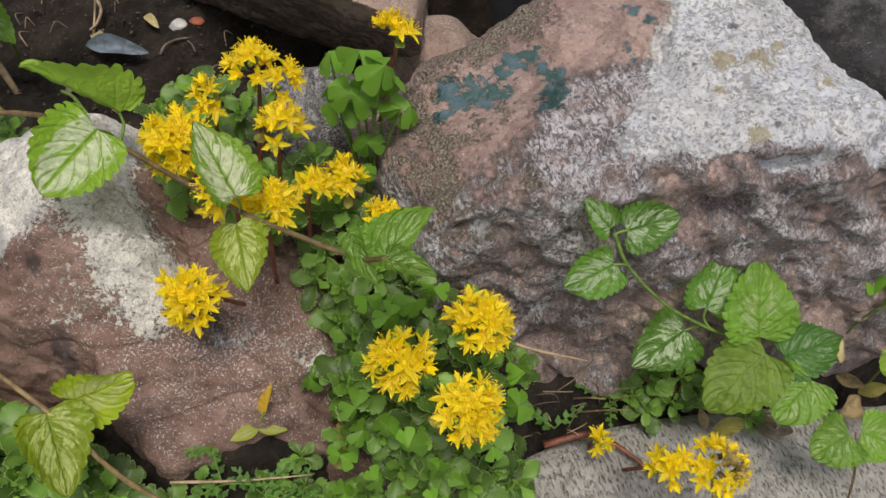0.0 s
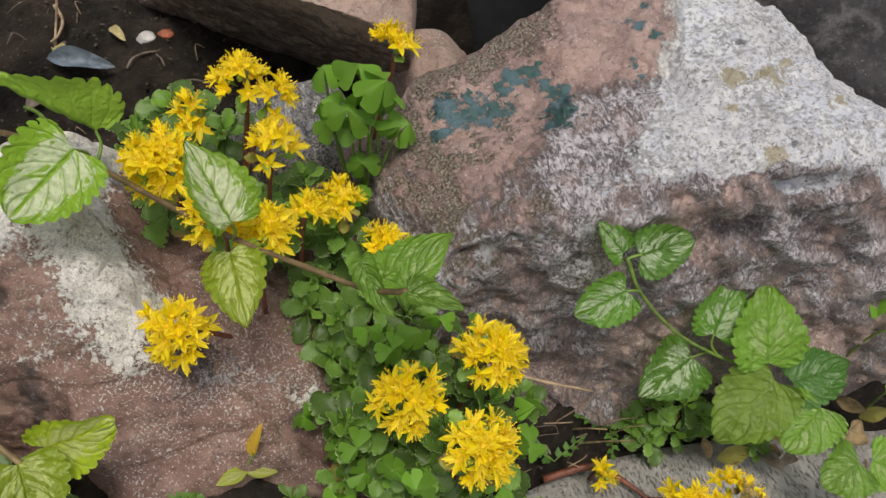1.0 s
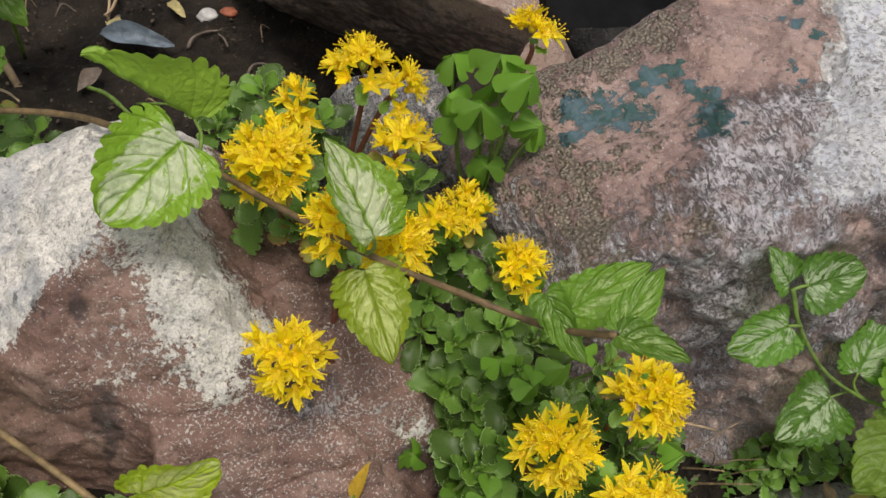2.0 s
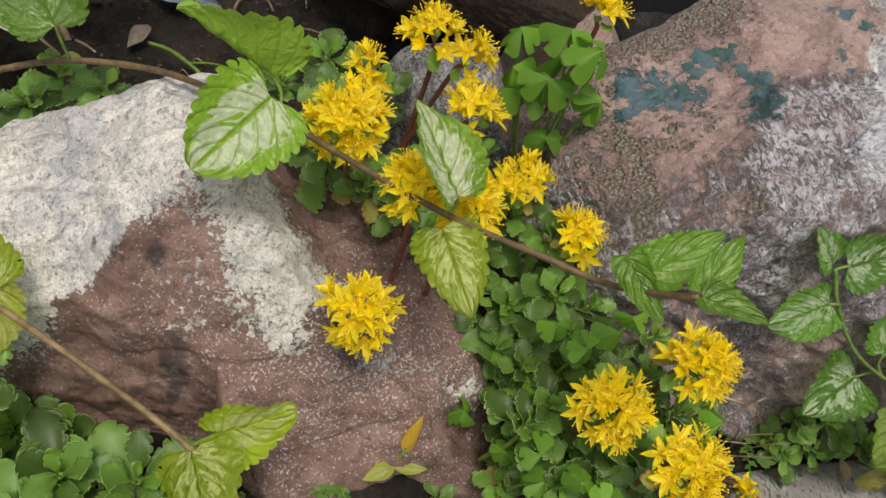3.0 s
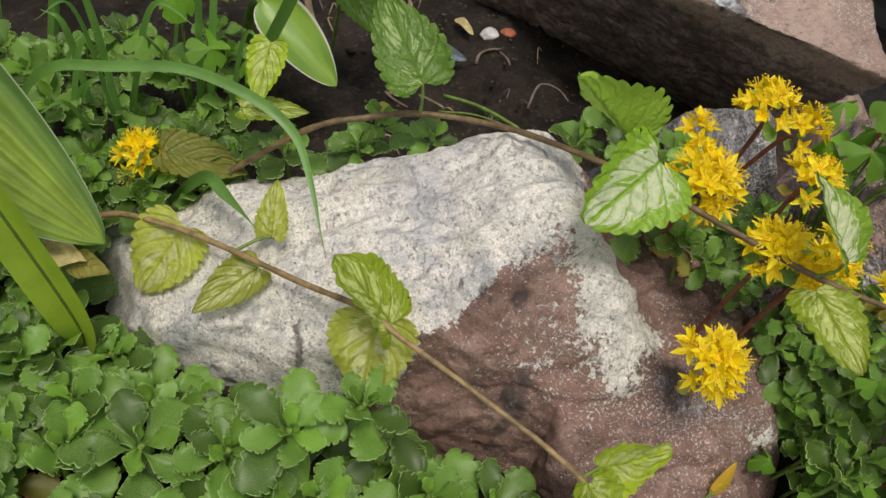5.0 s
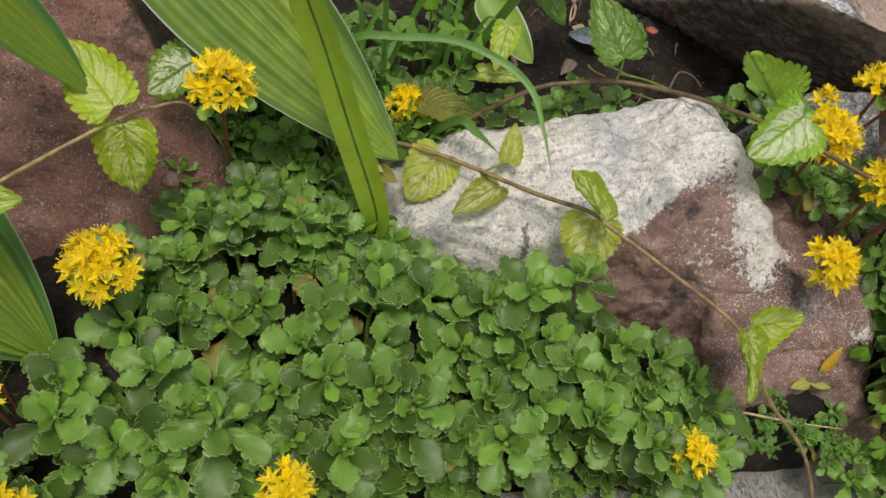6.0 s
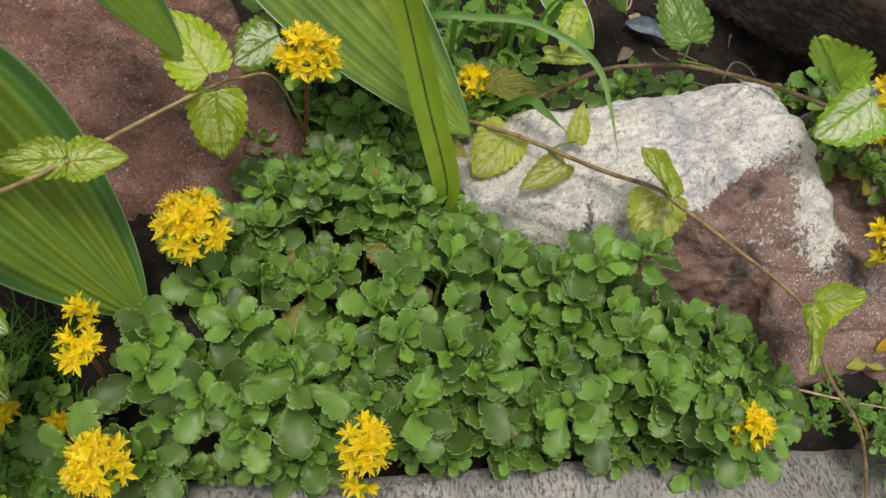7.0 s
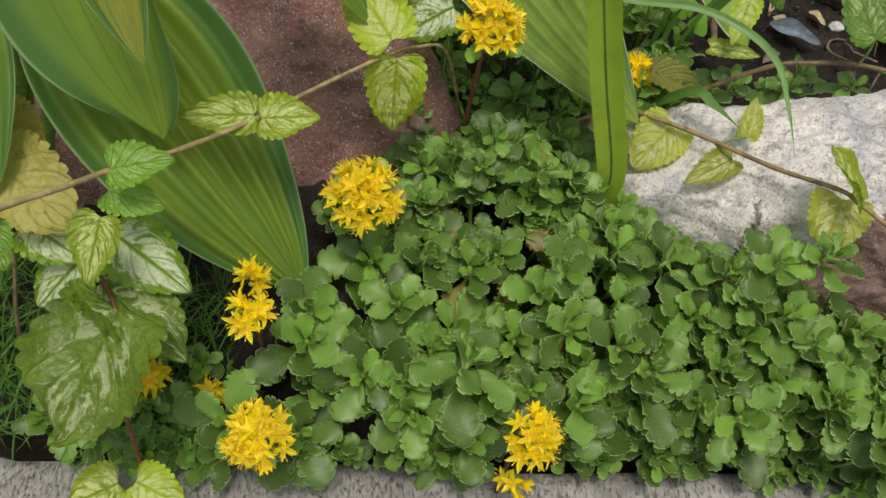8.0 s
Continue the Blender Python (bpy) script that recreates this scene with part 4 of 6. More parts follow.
nettle_leaf(a, (0.059, 0.138, 0.262), (0.059, 0.089, 0.267), 0.034, "pale", (-0.2, -0.5, 0.8), fold=-0.2)
nettle_leaf(a, (0.122, 0.078, 0.298), (0.158, 0.083, 0.32), 0.023, "green", fold=0.2)
nettle_leaf(a, (0.114, 0.082, 0.311), (0.119, 0.053, 0.304), 0.016, "green", (-0.7, -0.3, 0.5))
nettle_leaf(a, (0.126, 0.052, 0.328), (0.149, 0.068, 0.34), 0.015, "green", (-0.1, -0.3, 0.9))
nettle_leaf(a, (0.126, 0.05, 0.328), (0.146, 0.034, 0.332), 0.014, "green", (-0.1, -0.1, 0.9), fold=0.3)
nettle_leaf(a, (-0.11, 0.314, 0.233), (-0.132, 0.366, 0.262), 0.044, "green", stalk=((-0.106, 0.318, 0.204), (-0.108, 0.314, 0.22), (-0.11, 0.314, 0.233)))
nettle_leaf(a, (-0.194, 0.37, 0.213), (-0.205, 0.341, 0.188), 0.024, "pale")
nettle_leaf(a, (-0.212, 0.358, 0.168), (-0.17, 0.348, 0.176), 0.018, "pale")

# the runner across the front of the white boulder
a = runner("dead-nettle runner with yellowing leaves lying across the boulder", ((-0.33, 0.29, 0.12), (-0.294, 0.294, 0.14), (-0.258, 0.276, 0.15), (-0.226, 0.251, 0.16), (-0.188, 0.215, 0.175),
           (-0.157, 0.181, 0.196), (-0.145, 0.164, 0.199), (-0.107, 0.126, 0.197), (-0.062, 0.078, 0.191), (-0.031, 0.047, 0.15), (0.013, 0.019, 0.107), (0.048, -0.011, 0.04), (0.06, -0.02, 0.006)), 0.0023, STEM_MID)
nettle_leaf(a, (-0.25, 0.279, 0.146), (-0.278, 0.252, 0.118), 0.045, "yellow")
nettle_leaf(a, (-0.208, 0.242, 0.152), (-0.247, 0.221, 0.14), 0.026, "yellow", fold=0.15, stalk=((-0.226, 0.251, 0.16), (-0.216, 0.246, 0.153), (-0.208, 0.242, 0.152)))
nettle_leaf(a, (-0.2, 0.254, 0.166), (-0.196, 0.279, 0.188), 0.019, "yellow", (-0.25, -0.6, 0.75), fold=0.3, stalk=((-0.222, 0.247, 0.162), (-0.208, 0.252, 0.166), (-0.2, 0.254, 0.166)))
nettle_leaf(a, (-0.145, 0.172, 0.196), (-0.174, 0.197, 0.225), 0.046, "pale", (0.8, -0.3, 0.5), arch=0.04, cup=0.3)
nettle_leaf(a, (-0.151, 0.18, 0.188), (-0.16, 0.15, 0.165), 0.047, "yellow")
nettle_leaf(a, (-0.05, 0.085, 0.188), (-0.014, 0.083, 0.2), 0.044, "pale", (0.88, -0.3, 0.36), stalk=((-0.063, 0.08, 0.19), (-0.056, 0.083, 0.188), (-0.05, 0.085, 0.188)))
nettle_leaf(a, (-0.062, 0.075, 0.196), (-0.056, 0.034, 0.17), 0.043, "pale", (0.6, -0.5, 0.6))

# the runner in front of the red boulder
a = runner("dead-nettle runner with pale leaves trailing over hosta leaves", ((-0.72, -0.04, 0.25), (-0.69, 0.0, 0.28), (-0.679, 0.024, 0.272), (-0.659, 0.043, 0.267), (-0.639, 0.068, 0.257), (-0.611, 0.099, 0.244),
           (-0.576, 0.138, 0.234), (-0.542, 0.179, 0.227), (-0.499, 0.224, 0.222), (-0.475, 0.251, 0.211), (-0.45, 0.275, 0.189), (-0.42, 0.3, 0.1)), 0.002, STEM_TAN)
nettle_leaf(a, (-0.576, 0.138, 0.238), (-0.62, 0.137, 0.232), 0.027, "pale")
nettle_leaf(a, (-0.571, 0.135, 0.239), (-0.538, 0.137, 0.247), 0.029, "pale")
nettle_leaf(a, (-0.496, 0.227, 0.234), (-0.532, 0.269, 0.256), 0.044, "pale")
nettle_leaf(a, (-0.491, 0.222, 0.223), (-0.486, 0.2, 0.17), 0.042, "pale", (0.0, -0.9, 0.4))
nettle_leaf(a, (-0.639, 0.065, 0.261), (-0.609, 0.071, 0.27), 0.025, "green")
nettle_leaf(a, (-0.643, 0.067, 0.24), (-0.613, 0.06, 0.24), 0.024, "green")
nettle_leaf(a, (-0.642, 0.047, 0.243), (-0.647, 0.019, 0.221), 0.028, "pale")
nettle_leaf(a, (-0.643, 0.066, 0.202), (-0.599, 0.04, 0.191), 0.042, "silver")
nettle_leaf(a, (-0.685, 0.021, 0.261), (-0.676, 0.004, 0.25), 0.02, "green")

a = runner("dead-nettle with large silvered leaves beside the edging slab", ((-0.628, -0.004, 0.002), (-0.633, 0.002, 0.06), (-0.637, 0.01, 0.12), (-0.636, 0.025, 0.18), (-0.648, 0.045, 0.19)), 0.0018, STEM_RED)
nettle_leaf(a, (-0.634, 0.022, 0.192), (-0.662, -0.036, 0.143), 0.074, "olive", cup=0.2, wave=0.14)
nettle_leaf(a, (-0.648, 0.042, 0.186), (-0.594, 0.009, 0.17), 0.05, "olive", (0.0, 0.1, 0.9), fold=0.2)
nettle_leaf(a, (-0.628, -0.02, 0.05), (-0.597, -0.033, 0.047), 0.035, "pale")
nettle_leaf(a, (-0.64, -0.02, 0.045), (-0.668, -0.036, 0.042), 0.035, "pale")
a = runner("withered dead-nettle with browning and silvered leaves", ((-0.72, 0.06, 0.0), (-0.72, 0.07, 0.08), (-0.715, 0.09, 0.15), (-0.72, 0.11, 0.2)), 0.0018, STEM_BROWN)
nettle_leaf(a, (-0.72, 0.108, 0.2), (-0.672, 0.079, 0.189), 0.055, "brown")
nettle_leaf(a, (-0.726, 0.141, 0.203), (-0.7, 0.128, 0.2), 0.035, "brown")
nettle_leaf(a, (-0.702, 0.09, 0.17), (-0.67, 0.073, 0.163), 0.035, "silver")
nettle_leaf(a, (-0.669, 0.08, 0.157), (-0.696, 0.055, 0.133), 0.04, "silver")

# the plant at the foot of the ridged boulder
a = runner("dead-nettle with silver-marked leaves below the ridged boulder", ((0.297, 0.112, 0.223), (0.31, 0.1, 0.197), (0.348, 0.09, 0.152), (0.393, 0.082, 0.116), (0.43, 0.066, 0.1), (0.455, 0.06, 0.05), (0.46, 0.06, 0.0)), 0.0016, STEM_GREEN)
nettle_leaf(a, (0.294, 0.114, 0.227), (0.275, 0.122, 0.251), 0.021, "dark_silver", (-0.1, -0.6, 0.8))
nettle_leaf(a, (0.306, 0.112, 0.224), (0.342, 0.11, 0.233), 0.034, "dark_silver", (0.0, -0.7, 0.7), stalk=((0.297, 0.112, 0.222), (0.302, 0.112, 0.224), (0.307, 0.112, 0.224)))
nettle_leaf(a, (0.295, 0.098, 0.208), (0.263, 0.095, 0.191), 0.035, "dark_silver", (-0.1, -0.7, 0.6), stalk=((0.31, 0.1, 0.197), (0.304, 0.098, 0.205), (0.294, 0.098, 0.208)))
nettle_leaf(a, (0.373, 0.086, 0.115), (0.324, 0.067, 0.113), 0.045, "dark_silver", stalk=((0.393, 0.082, 0.116), (0.385, 0.086, 0.118), (0.372, 0.086, 0.115)))
nettle_leaf(a, (0.388, 0.092, 0.132), (0.406, 0.113, 0.162), 0.046, "dark_silver", (-0.1, -0.7, 0.65), stalk=((0.393, 0.082, 0.116), (0.387, 0.088, 0.124), (0.388, 0.092, 0.132)))
nettle_leaf(a, (0.422, 0.064, 0.124), (0.429, 0.104, 0.163), 0.058, "green", (-0.1, -0.65, 0.7), fold=-0.15)
nettle_leaf(a, (0.427, 0.054, 0.114), (0.374, 0.031, 0.092), 0.057, "plain", wave=0.1)
nettle_leaf(a, (0.444, 0.051, 0.108), (0.497, 0.054, 0.113), 0.043, "deep")
nettle_leaf(a, (0.458, 0.03, 0.103), (0.426, 0.011, 0.085), 0.046, "green")
a = runner("pale green dead-nettle shoot over the edging slab", ((0.49, -0.05, 0.002), (0.488, -0.03, 0.05), (0.486, -0.009, 0.079)), 0.0013, STEM_BROWN)
nettle_leaf(a, (0.48, -0.009, 0.079), (0.447, -0.018, 0.074), 0.042, "green")
nettle_leaf(a, (0.491, -0.01, 0.079), (0.519, -0.026, 0.074), 0.04, "green")
a = runner("small dead-nettle shoot at the end of the boulder", ((0.57, 0.05, 0.0), (0.56, 0.045, 0.06), (0.552, 0.035, 0.097)), 0.0013, STEM_GREEN)
nettle_leaf(a, (0.552, 0.035, 0.099), (0.53, 0.028, 0.087), 0.033, "plain")
nettle_leaf(a, (0.552, 0.038, 0.1), (0.585, 0.045, 0.1), 0.033, "plain")
# far plants at the back of the bed
a = runner("dead-nettle with silver leaves at the back of the bed", ((-0.12, 0.55, 0.04), (-0.122, 0.53, 0.14), (-0.13, 0.505, 0.222)), 0.0018, STEM_GREEN)
nettle_leaf(a, (-0.13, 0.505, 0.222), (-0.118, 0.455, 0.19), 0.055, "silver")
nettle_leaf(a, (-0.085, 0.52, 0.2), (-0.078, 0.488, 0.18), 0.034, "green")
nettle_leaf(a, (-0.125, 0.5, 0.16), (-0.1, 0.47, 0.14), 0.03, "green")
a = runner("dark dead-nettle leaf behind a flower head", ((-0.44, 0.3, 0.05), (-0.445, 0.3, 0.15), (-0.45, 0.297, 0.216)), 0.0013, STEM_GREEN)
nettle_leaf(a, (-0.45, 0.295, 0.216), (-0.484, 0.28, 0.2), 0.044, "silver")
a = runner("yellowing dead-nettle leaf behind the white boulder", ((-0.2, 0.34, 0.04), (-0.205, 0.335, 0.1), (-0.214, 0.33, 0.146)), 0.0013, STEM_GREEN)
nettle_leaf(a, (-0.262, 0.336, 0.15), (-0.208, 0.326, 0.142), 0.03, "dull", fold=0.3)

# ---- stonecrop ----
def sedum_leaf(material, width, arch, cup, seed):
    return blade("leaf", material, 1.0, width, spoon, 28, 6, cup, arch, 0.0, 0, 0.3, 0.46, 0, 0, 0, 6, 0.4, 0.12, 0, 0, seed, 0.0, 0.026, 7)


SEDUM_LEAVES = [sedum_leaf(SEDUM, w, arch, 0.3, k) for k, (w, arch) in enumerate(((0.64, 0.12), (0.72, 0.24), (0.56, 0.05), (0.66, -0.1), (0.6, 0.32), (0.74, 0.16)))]
YOUNG_LEAVES = [sedum_leaf(SEDUM_YOUNG, w, arch, 0.4, k + 9) for k, (w, arch) in enumerate(((0.55, 0.1), (0.6, 0.0)))]
OLD_LEAVES = [sedum_leaf(SEDUM_OLD, 0.62, 0.15, 0.3, 31)]
ROSETTE_STEM = tube("stem", STEM_GREEN, ((0, 0, 0), (0.002, 0.001, -0.03), (0.0, 0.006, -0.06), (0.0, 0.012, -0.085)), 0.0017, 0.0019, 2, 6)


def rosette(seed, leaves, size, lift):
    """A shoot of stonecrop: whorls of toothed spoon-shaped leaves, the inner ones steeper and smaller."""
    r = random.Random(seed)
    t = thing("stonecrop_shoot", (0, 0, -3), "fleshy green stonecrop rosette with toothed leaves", "plant", "stonecrop shoots")
    part("stem", ROSETTE_STEM, t)
    turn = r.uniform(0, 6)
    for k in range(leaves):
        s = k / (leaves - 1)
        long = size * (1 - 0.62 * s ** 1.3) * r.uniform(0.82, 1.15)
        pitch = lift + 58 * s ** 1.2 + r.uniform(-11, 11)
        m = Matrix.Translation((0, 0, -0.016 + 0.018 * s)) @ Matrix.Rotation(turn + 2.4 * k + r.uniform(-0.2, 0.2), 4, "Z") @ pose(0, 0.002, 0, pitch, r.uniform(-14, 14), 0)
        pool = SEDUM_LEAVES if s < 0.68 else YOUNG_LEAVES
        if k == 1 and seed == 4:
            pool = OLD_LEAVES
        part("leaf", r.choice(pool), t, m @ Matrix.Diagonal((long, long, long, 1)))
    return t


SHOOTS = [rosette(k, n, size, lift) for k, (n, size, lift) in enumerate(((11, 0.034, 14), (10, 0.029, 22), (9, 0.039, 4), (9, 0.027, 30), (11, 0.032, 12), (10, 0.036, 18), (12, 0.029, 16)))]
ROCKS = (WHITE_PEAK, WHITE_SHELF, RIDGE_ROCK, RED_ROCK, ROSE_ROCK)


def free(p, margin):
    return not any(inside(f, p, -margin) for f in ROCKS)


def grow(x0, x1, y0, y1, step, height, keep=lambda x, y: True, scale=(0.85, 1.25), drop=0.0, taper=0.0):
    """Shoots over a stretch of the bed, each leaning a little out of the cushion."""
    y = y0
    odd = 0
    while y < y1:
        x = x0 + (odd % 2) * step / 2
        while x < x1:
            px, py = x + rng.uniform(-0.4, 0.4) * step, y + rng.uniform(-0.4, 0.4) * step
            pz = height(px, py) + rng.uniform(-0.014, 0.008) - drop
            if keep(px, py) and free((px, py, pz), 0.006):
                sx = height(px + 0.01, py) - height(px - 0.01, py)
                sy = height(px, py + 0.01) - height(px, py - 0.01)
                lean = Vector((-sx / 0.02 * 0.5 + rng.uniform(-0.3, 0.3), -sy / 0.02 * 0.4 - 0.08 + rng.uniform(-0.3, 0.3), 1)).normalized()
                m = Matrix.Translation((px, py, pz)) @ lean.to_track_quat("Z", "Y").to_matrix().to_4x4() @ Matrix.Rotation(rng.uniform(0, 6.3), 4, "Z")
                s = rng.uniform(*scale) * (1 - taper * smooth(0.1, 0.21, py))
                ob = copy_thing(rng.choice(SHOOTS), m)
                ob.scale = (s, s, s)
            x += step
        y += step * 0.87
        odd += 1


def cushion(x, y):
    z = 0.034 + 0.078 * smooth(-0.025, 0.05, y) + 0.015 * smooth(0.06, 0.12, y) + 0.033 * smooth(0.12, 0.22, y)
    return z + 0.012 * noise.noise(Vector((x * 14, y * 14, 0))) - 0.02 * smooth(-0.12, -0.02, x)


def gap_cushion(x, y):
    z = 0.05 + 0.11 * smooth(-0.02, 0.07, y) + 0.03 * smooth(0.08, 0.18, y)
    return z + 0.012 * noise.noise(Vector((x * 16, y * 16, 5))) - 0.06 * smooth(0.09, 0.045, x) * smooth(0.14, 0.08, y) - 0.03 * smooth(0.2, 0.26, x)


def cushion_edge(x):
    """How far back the cushion reaches: behind it the white boulder stands free."""
    return along(x, (-0.3, 0.24), (-0.287, 0.22), (-0.282, 0.16), (-0.24, 0.142), (-0.19, 0.126), (-0.15, 0.118), (-0.11, 0.108), (-0.075, 0.1), (-0.055, 0.07), (-0.035, 0.03))


def in_cushion(x, y):
    if math.hypot(x + 0.312, y - 0.228) < 0.022 or (y > 0.262 and x < -0.29) or y > cushion_edge(x):
        return False
    left = -0.585 + 0.06 * smooth(0.02, 0.12, y)
    if y < along(x, (-0.6, 0.012), (-0.42, 0.014), (-0.36, 0.032), (-0.05, 0.04)):
        return False
    if y < 0.13:
        return left < x < -0.04
    return (-0.53 if y < 0.2 else -0.47 + 0.2 * (y - 0.2)) < x


def in_gap(x, y):
    if y < 0.12:
        return 0.108 < x < 0.245 - 0.9 * max(0, y - 0.07)
    if y < 0.17:
        return 0.112 < x < 0.18
    return 0.022 + 1.05 * max(0, 0.24 - y) < x < 0.135


grow(-0.6, -0.03, 0.014, 0.3, 0.04, cushion, in_cushion, (0.85, 1.28), 0.0, 0.3)
grow(-0.6, -0.03, 0.03, 0.3, 0.047, cushion, in_cushion, (0.85, 1.2), 0.032, 0.25)
grow(-0.7, -0.575, 0.016, 0.075, 0.03, lambda x, y: 0.035 + 0.4 * (y - 0.01), scale=(0.5, 0.85))
grow(-0.58, -0.38, 0.034, 0.056, 0.03, lambda x, y: 0.03, scale=(0.5, 0.75))
grow(-0.4, -0.08, 0.054, 0.08, 0.034, lambda x, y: 0.075, scale=(0.85, 1.2))
grow(-0.58, -0.38, 0.018, 0.034, 0.03, lambda x, y: 0.045, scale=(0.55, 0.85))
grow(-0.37, -0.04, 0.04, 0.062, 0.028, lambda x, y: 0.042, scale=(0.5, 0.8))
grow(-0.38, -0.03, 0.034, 0.05, 0.029, lambda x, y: 0.026, scale=(0.5, 0.75))
grow(-0.46, -0.315, 0.225, 0.325, 0.033, lambda x, y: 0.125 + 0.012 * noise.noise(Vector((x * 20, y * 20, 2))), scale=(0.7, 1.0))
grow(-0.47, -0.3, 0.19, 0.235, 0.03, lambda x, y: 0.125, scale=(0.7, 1.0))
grow(-0.455, -0.3, 0.235, 0.33, 0.05, lambda x, y: 0.1, scale=(0.7, 1.0))
grow(0.0, 0.25, -0.005, 0.27, 0.027, gap_cushion, in_gap, (0.5, 0.8))
grow(0.0, 0.25, 0.0, 0.27, 0.04, gap_cushion, in_gap, (0.55, 0.8), 0.03)
grow(0.06, 0.115, 0.02, 0.1, 0.024, lambda x, y: 0.068 + 0.3 * (y - 0.02), scale=(0.5, 0.75))
grow(-0.33, -0.09, 0.325, 0.365, 0.032, lambda x, y: 0.13 + 0.02 * smooth(-0.3, -0.1, x), scale=(0.5, 0.8))
grow(-0.46, -0.2, 0.33, 0.5, 0.033, lambda x, y: 0.125 + 0.02 * noise.noise(Vector((x * 20, y * 20, 2))), scale=(0.6, 0.95))
grow(0.02, 0.075, 0.27, 0.34, 0.032, lambda x, y: 0.185, scale=(0.7, 0.95))


def shoot_at(kind, x, y, z, size, lean=(0, 0, 1), turn=0.0):
    m = Matrix.Translation((x, y, z)) @ Vector(lean).to_track_quat("Z", "Y").to_matrix().to_4x4() @ Matrix.Rotation(turn, 4, "Z")
    copy_thing(SHOOTS[kind], m).scale = (size, size, size)


for k, (x, y, z) in enumerate(((0.116, 0.13, 0.145), (0.118, 0.105, 0.135), (0.107, 0.16, 0.16), (0.114, 0.082, 0.125), (0.108, 0.062, 0.105), (0.122, 0.145, 0.165), (0.127, 0.118, 0.12), (0.128, 0.135, 0.13), (0.104, 0.15, 0.128), (0.11, 0.136, 0.122), (0.115, 0.122, 0.115), (0.1, 0.166, 0.14), (0.112, 0.152, 0.12))):
    shoot_at(k % 7, x, y, z, 0.62, (-0.1, -0.3, 1), k * 1.3)
for k, (x, y, z) in enumerate(((-0.17, 0.085, 0.135), (-0.14, 0.075, 0.125), (-0.115, 0.055, 0.112), (-0.15, 0.045, 0.118), (-0.09, 0.04, 0.1), (-0.125, 0.1, 0.132), (-0.07, 0.055, 0.1), (-0.05, 0.035, 0.092), (-0.085, 0.03, 0.085), (-0.055, 0.03, 0.075), (-0.105, 0.03, 0.105), (-0.23, 0.13, 0.15), (-0.215, 0.11, 0.14), (-0.228, 0.16, 0.16), (-0.089, 0.095, 0.12), (-0.065, 0.078, 0.115), (-0.05, 0.06, 0.105), (-0.1, 0.075, 0.118), (-0.035, 0.05, 0.09))):
    if y < cushion_edge(x) + 0.006:
        shoot_at(k % 7, x, y, z, 0.95, (0.1, -0.2, 1), k * 1.7)
for k, (x, y, z) in enumerate(((-0.03, 0.036, 0.06), (-0.045, 0.045, 0.075), (-0.02, 0.05, 0.075))):
    shoot_at(k, x, y, z, 0.55, (0.0, -0.3, 1), k * 1.9)
for k, (x, y, z) in enumerate(((0.352, 0.08, 0.03), (0.372, 0.085, 0.045), (0.39, 0.078, 0.05), (0.405, 0.07, 0.04), (0.382, 0.066, 0.03), (0.425, 0.06, 0.035), (0.44, 0.04, 0.03), (0.362, 0.07, 0.022))):
    shoot_at(k % 7, x, y, z, 0.55 + 0.05 * (k % 3), (-0.1, -0.4, 1), k * 2.1)
for k, (x, y, z) in enumerate(((0.13, 0.05, 0.115), (0.152, 0.045, 0.125), (0.145, 0.07, 0.135), (0.166, 0.06, 0.14), (0.12, 0.068, 0.115), (0.138, 0.03, 0.11), (0.16, 0.02, 0.12), (0.19, 0.05, 0.15), (0.115, 0.03, 0.085), (0.03, 0.245, 0.19), (0.022, 0.262, 0.195), (0.05, 0.225, 0.19), (0.065, 0.21, 0.185), (0.085, 0.195, 0.18))):
    shoot_at(k % 7, x, y, z, 0.66, (-0.15, -0.35, 1), k * 1.1)
for k, (x, y, z) in enumerate(((-0.266, 0.19, 0.1), (-0.24, 0.182, 0.1), (-0.275, 0.172, 0.118), (-0.25, 0.164, 0.115), (-0.213, 0.168, 0.105), (-0.185, 0.152, 0.112), (-0.155, 0.142, 0.1), (-0.128, 0.134, 0.1))):
    shoot_at(k % 7, x, y, z, 0.85, (0.05, -0.3, 1), k * 1.3)
for k, (x, y, z) in enumerate(((0.076, 0.066, 0.08), (0.008, 0.064, 0.08))):
    shoot_at(k + 2, x, y, z, 0.42, (0.0, -0.3, 1), k * 2.3)
shoot_at(0, -0.2, 0.131, 0.165, 0.95, (0, -0.2, 1), 1)
shoot_at(1, -0.161, 0.138, 0.173, 1.0, (0.1, -0.2, 1), 2)
shoot_at(5, -0.185, 0.105, 0.135, 1.1, (0, -0.3, 1), 3)
shoot_at(3, 0.1, 0.2, 0.205, 0.9, (0, -0.2, 1), 3)
shoot_at(6, 0.045, 0.33, 0.19, 1.0, (-0.2, -0.2, 1), 1)
shoot_at(2, -0.09, 0.325, 0.175, 0.6, (0, -0.2, 1), 2)

# ---- yellow flower heads ----


